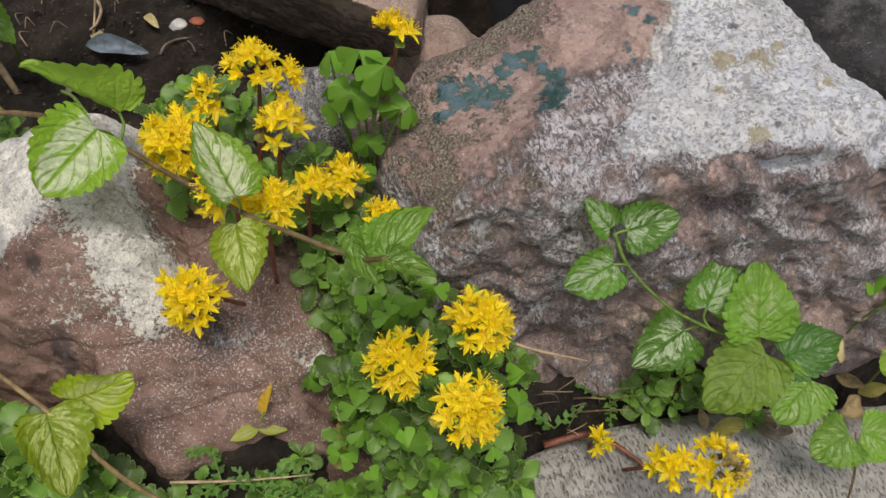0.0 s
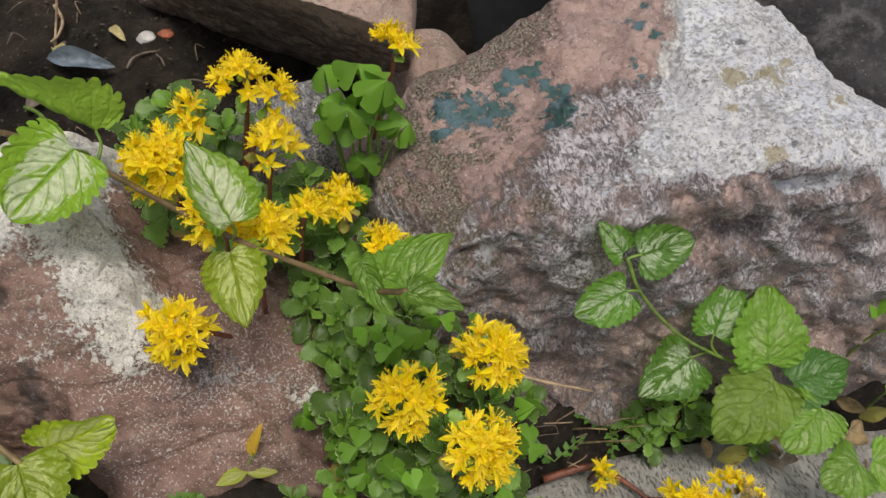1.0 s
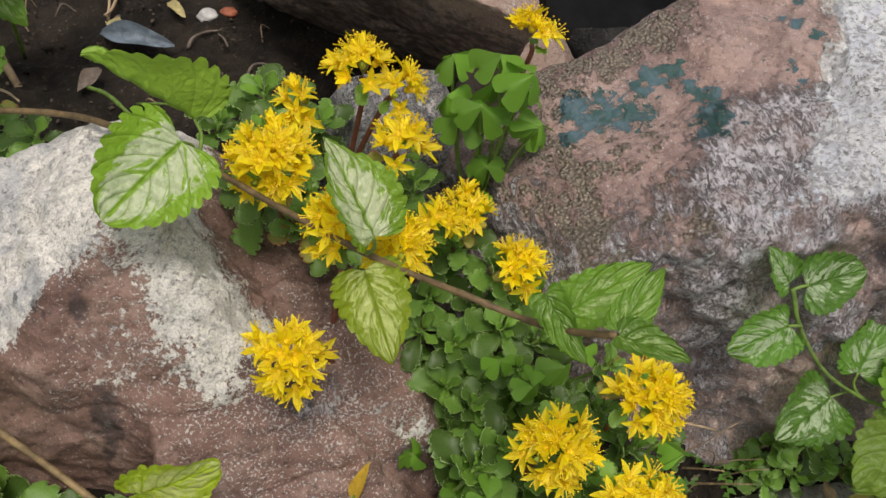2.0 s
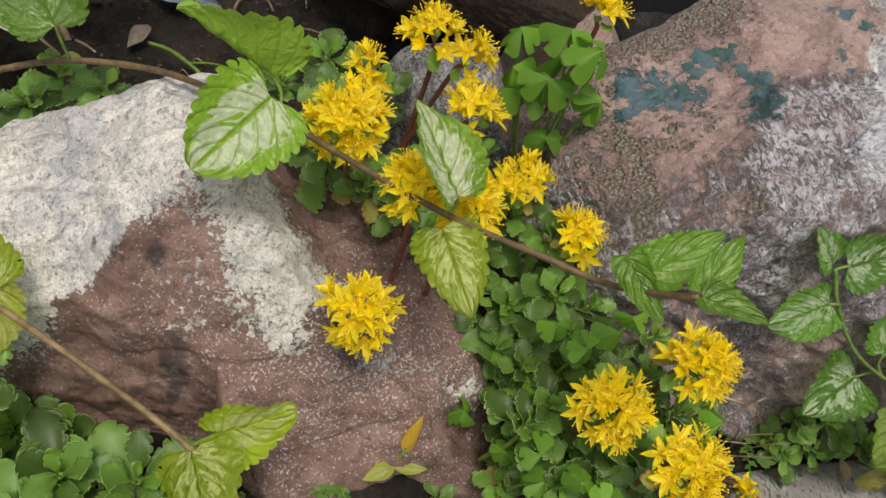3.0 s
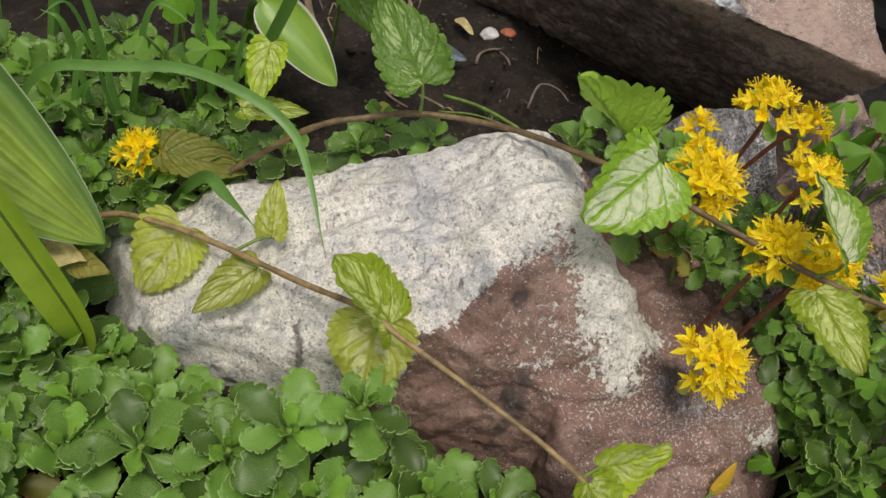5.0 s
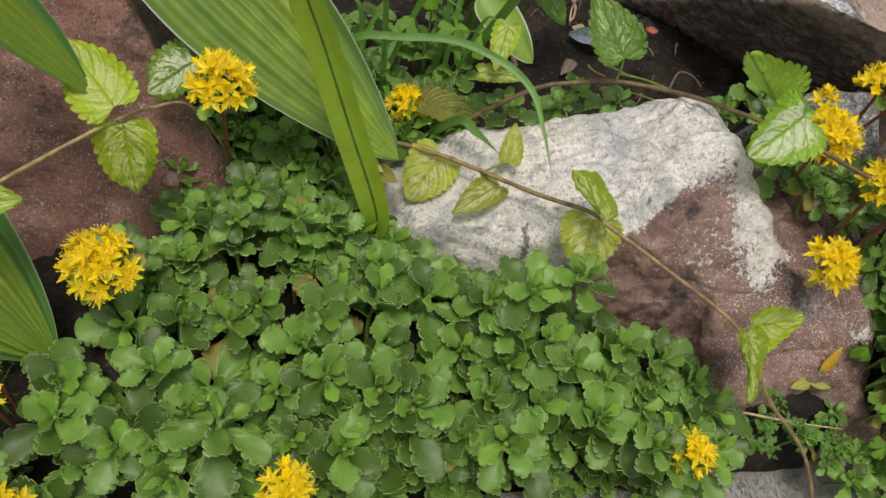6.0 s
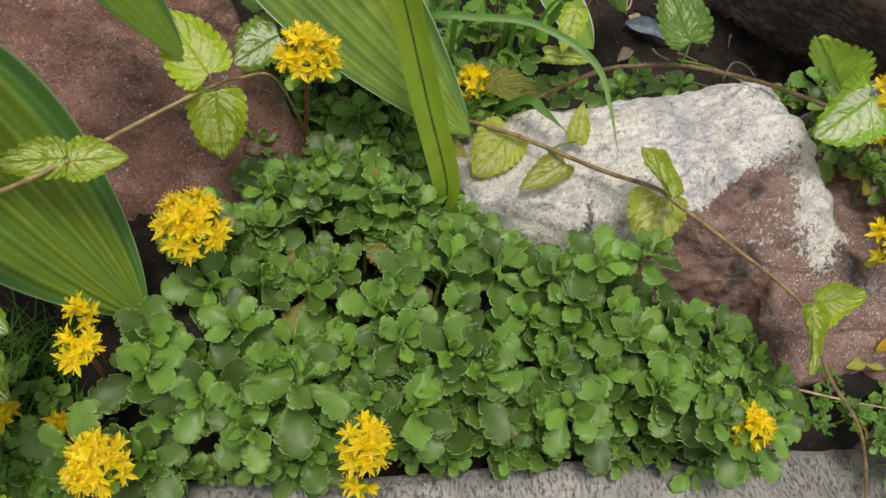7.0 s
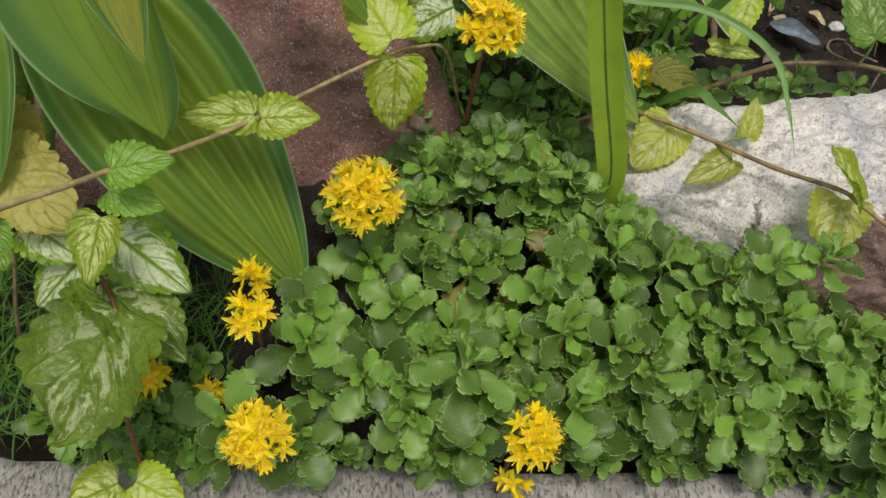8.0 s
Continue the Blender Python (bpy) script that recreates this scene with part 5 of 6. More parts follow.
def floret_mesh(seed, open_, material=PETAL):
    """Five pointed petals round a small core, as one mesh."""
    r = random.Random(seed)
    bm = bmesh.new()
    uv = bm.loops.layers.uv.new("UVMap")
    for k in range(5):
        a = 2 * math.pi * k / 5 + r.uniform(-0.12, 0.12)
        long, rise, wide = 0.0104 * r.uniform(0.85, 1.15), open_ + r.uniform(-0.15, 0.25), 0.0039
        rows = []
        for i in range(5):
            v = i / 4
            w = wide / 2 * (0.55, 0.95, 1.0, 0.62, 0.03)[i]
            out, up = long * v * math.cos(rise), long * v * math.sin(rise) - 0.0016 * v * v + 0.0004
            rows.append([bm.verts.new((math.cos(a) * out - math.sin(a) * u * w, math.sin(a) * out + math.cos(a) * u * w, up + 0.0009 * abs(u))) for u in (-1, 0, 1)])
        for i in range(4):
            for j in range(2):
                f = bm.faces.new((rows[i][j], rows[i + 1][j], rows[i + 1][j + 1], rows[i][j + 1]))
                for loop, (p, q) in zip(f.loops, ((j, i), (j, i + 1), (j + 1, i + 1), (j + 1, i))):
                    loop[uv].uv = (p / 2, q / 4)
    return finish("petals", bm, material)


def stamen_mesh(seed):
    r = random.Random(seed)
    bm = bmesh.new()
    for k in range(11):
        a, lean = 2 * math.pi * k / 11 + r.uniform(-0.2, 0.2), r.uniform(0.35, 0.75)
        tip = Vector((math.cos(a) * math.sin(lean), math.sin(a) * math.sin(lean), math.cos(lean))) * 0.0092 * r.uniform(0.85, 1.1)
        across = Vector((-math.sin(a), math.cos(a), 0)) * 0.00022
        v = [bm.verts.new(q) for q in (-across, across, tip + across, tip - across)]
        bm.faces.new(v)
        bmesh.ops.create_icosphere(bm, subdivisions=1, radius=0.00055, matrix=Matrix.Translation(tip))
    bmesh.ops.create_icosphere(bm, subdivisions=2, radius=0.002, matrix=Matrix.Diagonal((1, 1, 1.2, 1)))
    return finish("centre", bm, STAMEN)


FLORETS = [floret_mesh(k, o) for k, o in enumerate((0.35, 0.55, 0.25, 0.7, 0.45, 0.95))]
WITHERED = [floret_mesh(k + 20, o, DRY_FLORET) for k, o in enumerate((1.0, 1.25, 0.8))]
STAMENS = [stamen_mesh(k) for k in range(3)]
BUDS = lump("bud", BUD, (0.0036, 0.0036, 0.006), 3, 0.15, 2)


def flower_head(x, y, z, radius, foot, facing=(-0.1, -0.2, 1), seed=0, buds=2, leaves=4, flat=0.55, withered=0, label="domed yellow stonecrop flower head on a reddish stem"):
    """A dome of star-shaped florets on a stem that stands at foot, with a collar of leaves."""
    r = random.Random(seed + 100)
    radius *= 0.9
    t = thing("stonecrop_flower", (x, y, z), label, "flower", "stonecrop flowers")
    turn = Vector(facing).normalized().to_track_quat("Z", "Y").to_matrix().to_4x4()
    down = Vector(foot) - Vector((x, y, z))
    axis = turn @ Vector((0, 0, 1))
    part("stem", tube("stem", STEM_RED, (-axis * 0.006, -axis * 0.016, down * 0.55 - axis * 0.012, down), 0.0014, 0.0018, 4, 7), t)
    count = max(5, int(round((radius / 0.0066) ** 2 * (3.0 if radius < 0.026 else 2.0))))
    for k in range(count + buds):
        s = math.sqrt((k + 0.5) / (count + buds))
        a = 2.4 * k + r.uniform(-0.25, 0.25)
        d = Vector((math.cos(a) * s, math.sin(a) * s, 0))
        spot = Vector((d.x * radius * 0.86, d.y * radius * 0.86, radius * flat * 1.6 * (1 - s * s) + r.uniform(-0.0045, 0.0035)))
        way = Vector((d.x * 1.1, d.y * 1.1, 1.0)) + Vector((r.uniform(-0.45, 0.45), r.uniform(-0.45, 0.45), 0))
        m = turn @ Matrix.Translation(spot) @ way.normalized().to_track_quat("Z", "Y").to_matrix().to_4x4() @ Matrix.Rotation(r.uniform(0, 6.3), 4, "Z")
        g = r.uniform(0.85, 1.12)
        if k in range(count // 2, count // 2 + buds):
            part("bud", BUDS, t, m)
            continue
        if k < withered:
            part("withered_floret", r.choice(WITHERED), t, m)
            continue
        f = part("floret", r.choice(FLORETS), t, m @ Matrix.Diagonal((g, g, g, 1)))
        part("centre", r.choice(STAMENS), f)
    for k in range(leaves):
        a = 2 * math.pi * (k + r.uniform(0, 0.6)) / max(1, leaves)
        pool = OLD_LEAVES if r.random() < 0.25 else YOUNG_LEAVES
        long = radius * r.uniform(0.75, 1.1)
        part("leaf", r.choice(pool), t, turn @ Matrix.Translation((math.cos(a) * radius * 0.3, math.sin(a) * radius * 0.3, -0.006 - 0.004 * (k % 2))) @ Matrix.Rotation(a - math.pi / 2, 4, "Z")
             @ pose(0, 0, 0, r.uniform(-8, 25), r.uniform(-10, 10), 0) @ Matrix.Diagonal((long, long, long, 1)))
    return t


flower_head(0.025, 0.132, 0.205, 0.0195, (0.07, 0.16, 0.13), (-0.25, -0.55, 0.8), 1, 3, 2)
flower_head(0.133, 0.194, 0.218, 0.013, (0.13, 0.2, 0.12), (-0.1, -0.15, 1), 2, 1, 6)
flower_head(0.085, 0.264, 0.266, 0.0165, (0.078, 0.262, 0.15), (-0.25, 0.1, 1), 3, 2, 3)
flower_head(0.103, 0.248, 0.262, 0.012, (0.08, 0.262, 0.16), (0.3, -0.35, 0.9), 4, 1, 1)
flower_head(0.03, 0.218, 0.25, 0.022, (0.045, 0.235, 0.13), (-0.25, -0.4, 0.9), 5, 3, 5)
flower_head(0.055, 0.268, 0.236, 0.011, (0.055, 0.27, 0.13), (-0.1, -0.2, 1), 6, 1, 4)
flower_head(0.096, 0.214, 0.256, 0.0145, (0.09, 0.215, 0.14), (0.1, -0.1, 1), 7, 2, 4)
flower_head(0.055, 0.17, 0.252, 0.016, (0.06, 0.18, 0.14), (-0.3, -0.3, 0.9), 8, 2, 4)
flower_head(0.08, 0.156, 0.251, 0.0155, (0.08, 0.17, 0.14), (0.1, -0.3, 1), 9, 2, 4)
flower_head(0.11, 0.182, 0.232, 0.011, (0.11, 0.19, 0.14), (0.2, 0, 1), 10, 1, 4)
flower_head(0.154, 0.157, 0.214, 0.0135, (0.145, 0.16, 0.12), (-0.1, -0.25, 1), 11, 1, 6)
flower_head(0.141, 0.06, 0.202, 0.0205, (0.135, 0.07, 0.08), (-0.2, -0.45, 0.9), 12, 3, 4)
flower_head(0.194, 0.073, 0.209, 0.0195, (0.185, 0.08, 0.08), (0.05, -0.35, 0.95), 13, 3, 4)
flower_head(0.175, 0.027, 0.19, 0.0205, (0.17, 0.04, 0.05), (0.0, -0.5, 0.9), 14, 2, 4)
flower_head(0.183, 0.264, 0.281, 0.0125, (0.17, 0.27, 0.16), (0.05, 0.2, 1), 15, 1, 2, 0.4)
flower_head(0.352, -0.018, 0.11, 0.021, (0.345, 0.03, 0.0), (0.1, -0.4, 0.9), 16, 4, 2, 0.45, 7, "yellow stonecrop flower head with withered brown florets")
flower_head(0.322, -0.008, 0.106, 0.0135, (0.33, 0.03, 0.0), (-0.3, -0.3, 0.9), 17, 3, 2)
flower_head(0.307, 0.046, 0.034, 0.0075, (0.31, 0.055, -0.01), (-0.1, -0.4, 0.9), 18, 3, 3, 0.55, 0, "small half-open yellow stonecrop flower near the slab")
flower_head(-0.503, 0.142, 0.172, 0.0255, (-0.5, 0.15, 0.06), (-0.1, -0.4, 0.9), 19, 12, 5, 0.3)
flower_head(-0.566, 0.054, 0.15, 0.0125, (-0.555, 0.07, 0.05), (-0.15, -0.3, 0.95), 20, 3, 4, 0.3)
flower_head(-0.568, 0.078, 0.154, 0.007, (-0.56, 0.085, 0.05), (-0.1, -0.3, 1), 29, 1, 1, 0.4)
flower_head(-0.553, -0.001, 0.092, 0.0215, (-0.545, 0.015, 0.0), (-0.05, -0.4, 0.9), 21, 2, 4, 0.7)
flower_head(-0.379, 0.004, 0.116, 0.0185, (-0.375, 0.015, 0.02), (0.05, -0.4, 0.9), 22, 2, 3)
flower_head(-0.377, -0.002, 0.052, 0.0085, (-0.375, 0.01, 0.0), (0.0, -0.6, 0.8), 23, 6, 3, 0.5, 0, "budding stonecrop flower head above the slab")
flower_head(-0.428, 0.252, 0.236, 0.0235, (-0.42, 0.265, 0.08), (0.0, -0.35, 0.95), 24, 4, 5, 0.6)
flower_head(-0.275, 0.341, 0.14, 0.0165, (-0.27, 0.35, 0.05), (-0.15, -0.25, 1), 25, 2, 3)
flower_head(-0.073, 0.032, 0.092, 0.0165, (-0.07, 0.045, 0.0), (0.0, -0.35, 0.95), 26, 9, 5, 0.7, 0, "stonecrop flower head with many green buds")
flower_head(-0.635, 0.052, 0.055, 0.0125, (-0.63, 0.06, 0.0), (0.0, -0.3, 1), 27, 1, 3)
flower_head(-0.592, 0.04, 0.06, 0.006, (-0.59, 0.05, 0.0), (0.0, -0.3, 1), 28, 4, 2, 0.5, 0, "budding stonecrop flower head in the shade")

# ---- clover ----
LEAFLETS = [blade("leaflet", CLOVER, 1.0, 1.1, fan, 10, 8, 0.0, a, f, 0, 0, 0, 0, 0.26, 0, 6, 0, 0, 0, 0, k) for k, (a, f) in enumerate(((0.2, -0.5), (0.3, -0.8), (0.1, -0.35), (0.15, 0.2)))]


def clover(x, y, z, size, foot, facing=(-0.15, -0.3, 1), seed=0):
    """Three folded heart-shaped leaflets on a thin stalk."""
    r = random.Random(seed)
    t = thing("clover_sprig", (x, y, z), "bright green wood-sorrel sprig with three heart-shaped leaflets", "plant", "wood-sorrel sprigs")
    turn = Vector(facing).normalized().to_track_quat("Z", "Y").to_matrix().to_4x4()
    down = Vector(foot) - Vector((x, y, z))
    part("stalk", tube("stalk", STEM_GREEN, ((0, 0, 0), down * 0.4 + Vector((r.uniform(-0.006, 0.006), 0.004, 0.008)), down), 0.0009, 0.0011, 4, 6), t)
    spin = r.uniform(0, 6)
    for k in range(3):
        m = turn @ Matrix.Rotation(spin + 2.094 * k + r.uniform(-0.15, 0.15), 4, "Z") @ pose(0, 0, 0, r.uniform(-60, -5), r.uniform(-15, 15), 0)
        s = size * 0.88 * r.uniform(0.85, 1.12)
        part("leaflet", r.choice(LEAFLETS), t, m @ Matrix.Diagonal((s, s, s, 1)))


FOOT = (0.165, 0.235, 0.13)
clover(0.138, 0.265, 0.27, 0.019, FOOT, (-0.3, -0.1, 1), 1)
clover(0.153, 0.24, 0.29, 0.02, FOOT, (0.1, -0.2, 1), 2)
clover(0.166, 0.224, 0.29, 0.021, FOOT, (0.35, -0.3, 1), 3)
clover(0.139, 0.243, 0.243, 0.019, FOOT, (-0.4, -0.3, 0.9), 4)
clover(0.156, 0.227, 0.218, 0.015, FOOT, (0, -0.4, 0.9), 5)
clover(0.188, 0.235, 0.24, 0.019, FOOT, (0.3, -0.5, 0.8), 6)
clover(0.16, 0.25, 0.262, 0.018, FOOT, (0, -0.2, 1), 7)
clover(0.15, 0.215, 0.205, 0.014, FOOT, (-0.2, -0.4, 0.9), 8)
clover(0.146, 0.232, 0.262, 0.02, FOOT, (-0.2, -0.4, 0.9), 9)
clover(0.172, 0.238, 0.268, 0.02, FOOT, (0.2, -0.3, 0.9), 10)
clover(0.134, 0.252, 0.252, 0.019, FOOT, (-0.5, -0.2, 0.8), 11)
clover(0.178, 0.222, 0.252, 0.019, FOOT, (0.5, -0.4, 0.7), 12)
for k, (x, y, z) in enumerate(((0.105, 0.07, 0.135), (0.115, 0.045, 0.15), (0.138, 0.022, 0.165), (0.12, 0.09, 0.165), (0.21, 0.085, 0.19), (0.16, 0.1, 0.205), (0.1, 0.03, 0.09), (0.13, 0.0, 0.12),
                              (0.225, 0.055, 0.165), (0.155, 0.01, 0.15), (0.112, 0.055, 0.165), (0.128, 0.035, 0.17), (0.118, 0.015, 0.14), (0.142, 0.095, 0.2), (0.1, 0.045, 0.12), (0.15, -0.005, 0.135), (0.215, 0.035, 0.16), (0.108, 0.085, 0.155), (0.17, 0.0, 0.14), (0.132, 0.115, 0.195), (0.09, 0.1, 0.13), (0.195, 0.02, 0.14), (0.175, 0.11, 0.2))):
    clover(x, y, z, 0.012 + 0.004 * (k % 3) / 2, (x, y + 0.02, 0.03), (rng.uniform(-0.3, 0.3), -0.3, 1), 20 + k)
for k, (x, y, z) in enumerate(((0.555, 0.09, 0.13), (0.575, 0.1, 0.14), (0.54, 0.1, 0.12), (0.56, 0.075, 0.11))):
    clover(x, y, z, 0.022, (0.56, 0.09, 0.0), (rng.uniform(-0.4, 0.2), -0.4, 1), 40 + k)
for k, (x, y, z) in enumerate(((-0.25, 0.43, 0.2), (-0.22, 0.44, 0.21), (-0.27, 0.4, 0.19), (-0.23, 0.4, 0.18), (-0.2, 0.42, 0.16))):
    clover(x, y, z, 0.021, (-0.24, 0.43, 0.05), (rng.uniform(-0.3, 0.3), -0.3, 1), 50 + k)

# ---- hosta ----
def hosta_leaf(plant, base, tip, width, normal, material, arch=0.15, cup=0.35, seed=0, foot=None, ripple=0.034, fold=0.0):
    length = (Vector(tip) - Vector(base)).length
    me = blade("leaf", material, length, width, broad, 44, 64, cup, arch, fold, 0, 0, 0, 0.05, 0, ripple, 0.0, 0.0, 0.05, 0, 0, seed)
    for v, l in zip(me.vertices, range(len(me.vertices))):
        u = 2 * (l % 65) / 64 - 1
        v.co.z += ripple * 1.3 * width * math.cos(2 * math.pi * 4.0 * abs(u) ** 0.8) * max(0.0, 1 - (v.co.y / length) ** 2) ** 0.8 * min(1.0, max(0.0, 4 * v.co.y / length))
    part("leaf", me, plant, aim(base, tip, normal))
    if foot:
        part("stalk", tube("stalk", STEM_GREEN, (base, (Vector(base) + Vector(foot)) / 2 + Vector((0, 0.01, 0.02)), foot), 0.004, 0.005, 5, 8), plant)


a = thing("hosta", (0, 0, 0), "hosta with broad ribbed green and yellow leaves by the red boulder", "plant")
hosta_leaf(a, (-0.695, 0.185, 0.29), (-0.534, 0.104, 0.106), 0.118, (0.25, -0.55, 0.75), HOSTA, 0.05, 0.15, 1, (-0.76, 0.2, 0.05))
hosta_leaf(a, (-0.682, 0.165, 0.4), (-0.627, 0.113, 0.227), 0.09, (-0.2, -0.7, 0.5), HOSTA, 0.05, 0.5, 2, (-0.76, 0.2, 0.05), 0.006, 0.25)
hosta_leaf(a, (-0.658, 0.135, 0.405), (-0.628, 0.1, 0.3), 0.036, (0, -0.7, 0.5), HOSTA_PALE, 0.05, 0.4, 3, (-0.74, 0.2, 0.05))
hosta_leaf(a, (-0.78, 0.2, 0.3), (-0.72, 0.08, 0.2), 0.1, (-0.2, -0.4, 0.8), HOSTA, 0.1, 0.3, 4, (-0.78, 0.2, 0.05))
hosta_leaf(a, (-0.62, 0.25, 0.36), (-0.5, 0.232, 0.243), 0.045, (0.1, -0.3, 0.9), HOSTA, 0.1, 0.4, 5, (-0.7, 0.22, 0.08))
a = thing("hosta", (0, 0, 0), "misty green hosta leaf leaning onto the stonecrop", "plant")
hosta_leaf(a, (-0.51, 0.395, 0.3), (-0.292, 0.242, 0.179), 0.105, (-0.2, -0.45, 0.85), HOSTA_MIST, 0.06, 0.2, 6, (-0.52, 0.48, 0.04), 0.022)
a = thing("hosta", (0, 0, 0), "young hosta leaf with a white margin on the soil", "plant")
hosta_leaf(a, (-0.19, 0.485, 0.155), (-0.137, 0.428, 0.125), 0.04, (-0.3, -0.3, 0.9), HOSTA_RIM, 0.1, 0.4, 7, (-0.2, 0.53, 0.04), 0.0)
part("stalk", tube("stalk", STEM_GREEN, ((-0.185, 0.53, 0.03), (-0.178, 0.525, 0.12), (-0.175, 0.532, 0.173), (-0.18, 0.54, 0.25)), 0.006, 0.005, 5, 8), a)
hosta_leaf(a, (-0.2, 0.53, 0.2), (-0.25, 0.47, 0.18), 0.07, (-0.3, -0.2, 0.9), HOSTA, 0.1, 0.4, 8)

# ---- grass and other blades ----
def grass(label, points, width, material, normal=(-0.25, -0.6, 0.7), name="grass_blade", keel=0.25):
    t = thing(name, points[0], label, "grass")
    base = Vector(points[0])
    line = [Vector(p) - base for p in points]
    part("blade", ribbon("blade", material, line, width, normal, 8, keel), t)
    if width > 0.02:
        part("midrib", ribbon("midrib", RIB_DARK, [p + Vector(normal).normalized() * 0.0006 for p in line], width * 0.09, normal, 8, 0.0), t, None, "dark sunken midrib")


grass("broad yellow-green strap leaf standing in the stonecrop", ((-0.307, 0.222, 0.1), (-0.309, 0.22, 0.14), (-0.336, 0.24, 0.212), (-0.36, 0.252, 0.279), (-0.378, 0.252, 0.33), (-0.398, 0.247, 0.405), (-0.42, 0.24, 0.465)), 0.024, BROAD_BLADE, name="strap_leaf", keel=0.5)
grass("long green grass blade arching over the white boulder", ((-0.38, 0.37, 0.05), (-0.35, 0.365, 0.15), (-0.325, 0.358, 0.197), (-0.286, 0.348, 0.21), (-0.245, 0.337, 0.219), (-0.208, 0.314, 0.219), (-0.186, 0.294, 0.21), (-0.178, 0.267, 0.197), (-0.175, 0.243, 0.188), (-0.172, 0.228, 0.178)), 0.0065, GRASS)
grass("short green grass blade on the white boulder", ((-0.26, 0.335, 0.1), (-0.237, 0.304, 0.162), (-0.225, 0.283, 0.17), (-0.209, 0.254, 0.174)), 0.008, GRASS)
grass("green grass blade with a dry tip", ((-0.215, 0.43, 0.04), (-0.198, 0.43, 0.13), (-0.175, 0.411, 0.224), (-0.17, 0.404, 0.271), (-0.17, 0.39, 0.33)), 0.009, GRASS)
for k in range(34):
    x, y = rng.uniform(-0.46, -0.22), rng.uniform(0.36, 0.52)
    dx, dy = rng.uniform(-0.05, 0.06), rng.uniform(-0.06, 0.03)
    h = rng.uniform(0.12, 0.26)
    grass("thin green grass blade at the back of the bed", ((x, y, 0.03), (x + dx * 0.3, y + dy * 0.3, h * 0.6), (x + dx * 0.7, y + dy * 0.7, h), (x + dx * 1.3, y + dy * 1.3, h * 1.05)), rng.uniform(0.003, 0.006), GRASS)

# ---- fine weeds ----
bm = bmesh.new()
uv = bm.loops.layers.uv.new("UVMap")
for k in range(1700):
    x, y = -0.68 + rng.uniform(-0.18, 0.1), rng.uniform(0.02, 0.13)
    z = max(0.0, ground_height(x, y)) + rng.uniform(0, 0.03)
    a, lift, long = rng.uniform(0, 6.3), rng.uniform(0.2, 1.3), rng.uniform(0.025, 0.06)
    way = Vector((math.cos(a) * math.cos(lift), math.sin(a) * math.cos(lift), math.sin(lift)))
    across = way.cross(Vector((0.2, 0.4, 0.9))).normalized() * 0.0006
    p = Vector((x, y, z))
    mid, tip = p + way * long * 0.55, p + way * long + Vector((0, 0, -0.006))
    v = [bm.verts.new(q) for q in (p - across, p + across, mid + across, mid - across)]
    w = bm.verts.new(tip)
    bm.faces.new(v), bm.faces.new((v[3], v[2], w))
tagged(new("fine_weeds", finish("fine_weeds", bm, WEED)), "thin needle-leaved weeds beside the slab", "weeds", "", "stuff")

WEED_LEAVES = [blade("leaflet", WEED, 1.0, 0.7, lance, 6, 4, 0.2, 0.1, 0.0, 4.0, 0.4, 0.2, 0, 0, 0, 6, 0, 0.05, 0, 0, k) for k in range(2)]


def weed(x, y, z, size, seed, label="small feathery weed at the foot of the boulder"):
    r = random.Random(seed)
    t = thing("weed", (x, y, z), label, "weed", "small weeds")
    for f in range(r.randint(3, 5)):
        a = r.uniform(0, 6.3)
        line = [Vector((math.cos(a), math.sin(a), 0)) * size * s + Vector((0, 0, size * (0.5 * s - 0.25 * s * s) * 1.2)) for s in (0, 0.35, 0.7, 1)]
        part("stalk", tube("stalk", STEM_GREEN, line, 0.0006, 0.0004, 3, 5), t)
        for k in range(1, 8):
            s = k / 7
            spot = Vector((math.cos(a), math.sin(a), 0)) * size * s + Vector((0, 0, size * (0.5 * s - 0.25 * s * s) * 1.2))
            turn = a - math.pi / 2 + (1.0 if k % 2 else -1.0) * (0.9 if k < 7 else 0.0)
            long = size * 0.3 * (1.1 - 0.35 * s)
            part("leaflet", r.choice(WEED_LEAVES), t, Matrix.Translation(spot) @ Matrix.Rotation(turn, 4, "Z") @ pose(0, 0, 0, r.uniform(5, 30), 0, 0) @ Matrix.Diagonal((long, long, long, 1)))


for k, (x, y, z, s) in enumerate(((0.018, 0.082, 0.093, 0.022), (0.02, 0.06, 0.078, 0.032), (0.045, 0.05, 0.071, 0.03), (-0.01, 0.05, 0.07, 0.032), (0.02, 0.042, 0.06, 0.032), (0.05, 0.04, 0.058, 0.03), (0.075, 0.05, 0.068, 0.026), 
                                  (0.335, 0.085, 0.02, 0.035), (0.28, 0.07, 0.02, 0.035),
                                  (-0.6, 0.03, 0.03, 0.04), (-0.66, 0.02, 0.03, 0.05))):
    weed(x, y, z, s * 0.75, k)
a = thing("seedling", (0.05, 0.087, 0.097), "yellowing seedling with a folded bud leaf", "plant")
part("stem", tube("stem", STEM_GREEN, ((0.0, 0.0, -0.04), (0.002, 0.0, -0.02), (0.0, 0.0, 0.0), (0.006, 0.004, 0.014)), 0.0009, 0.0007, 4, 6), a)
part("leaf", blade("leaf", LEAF["orange"], 0.028, 0.0095, lance, 8, 4, 0.8, 0.0, 0.6, seed=3), a, aim((0.006, 0.004, 0.012), (0.014, 0.012, 0.036), (-0.6, -0.6, 0.3)), "yellow-orange folded leaf")
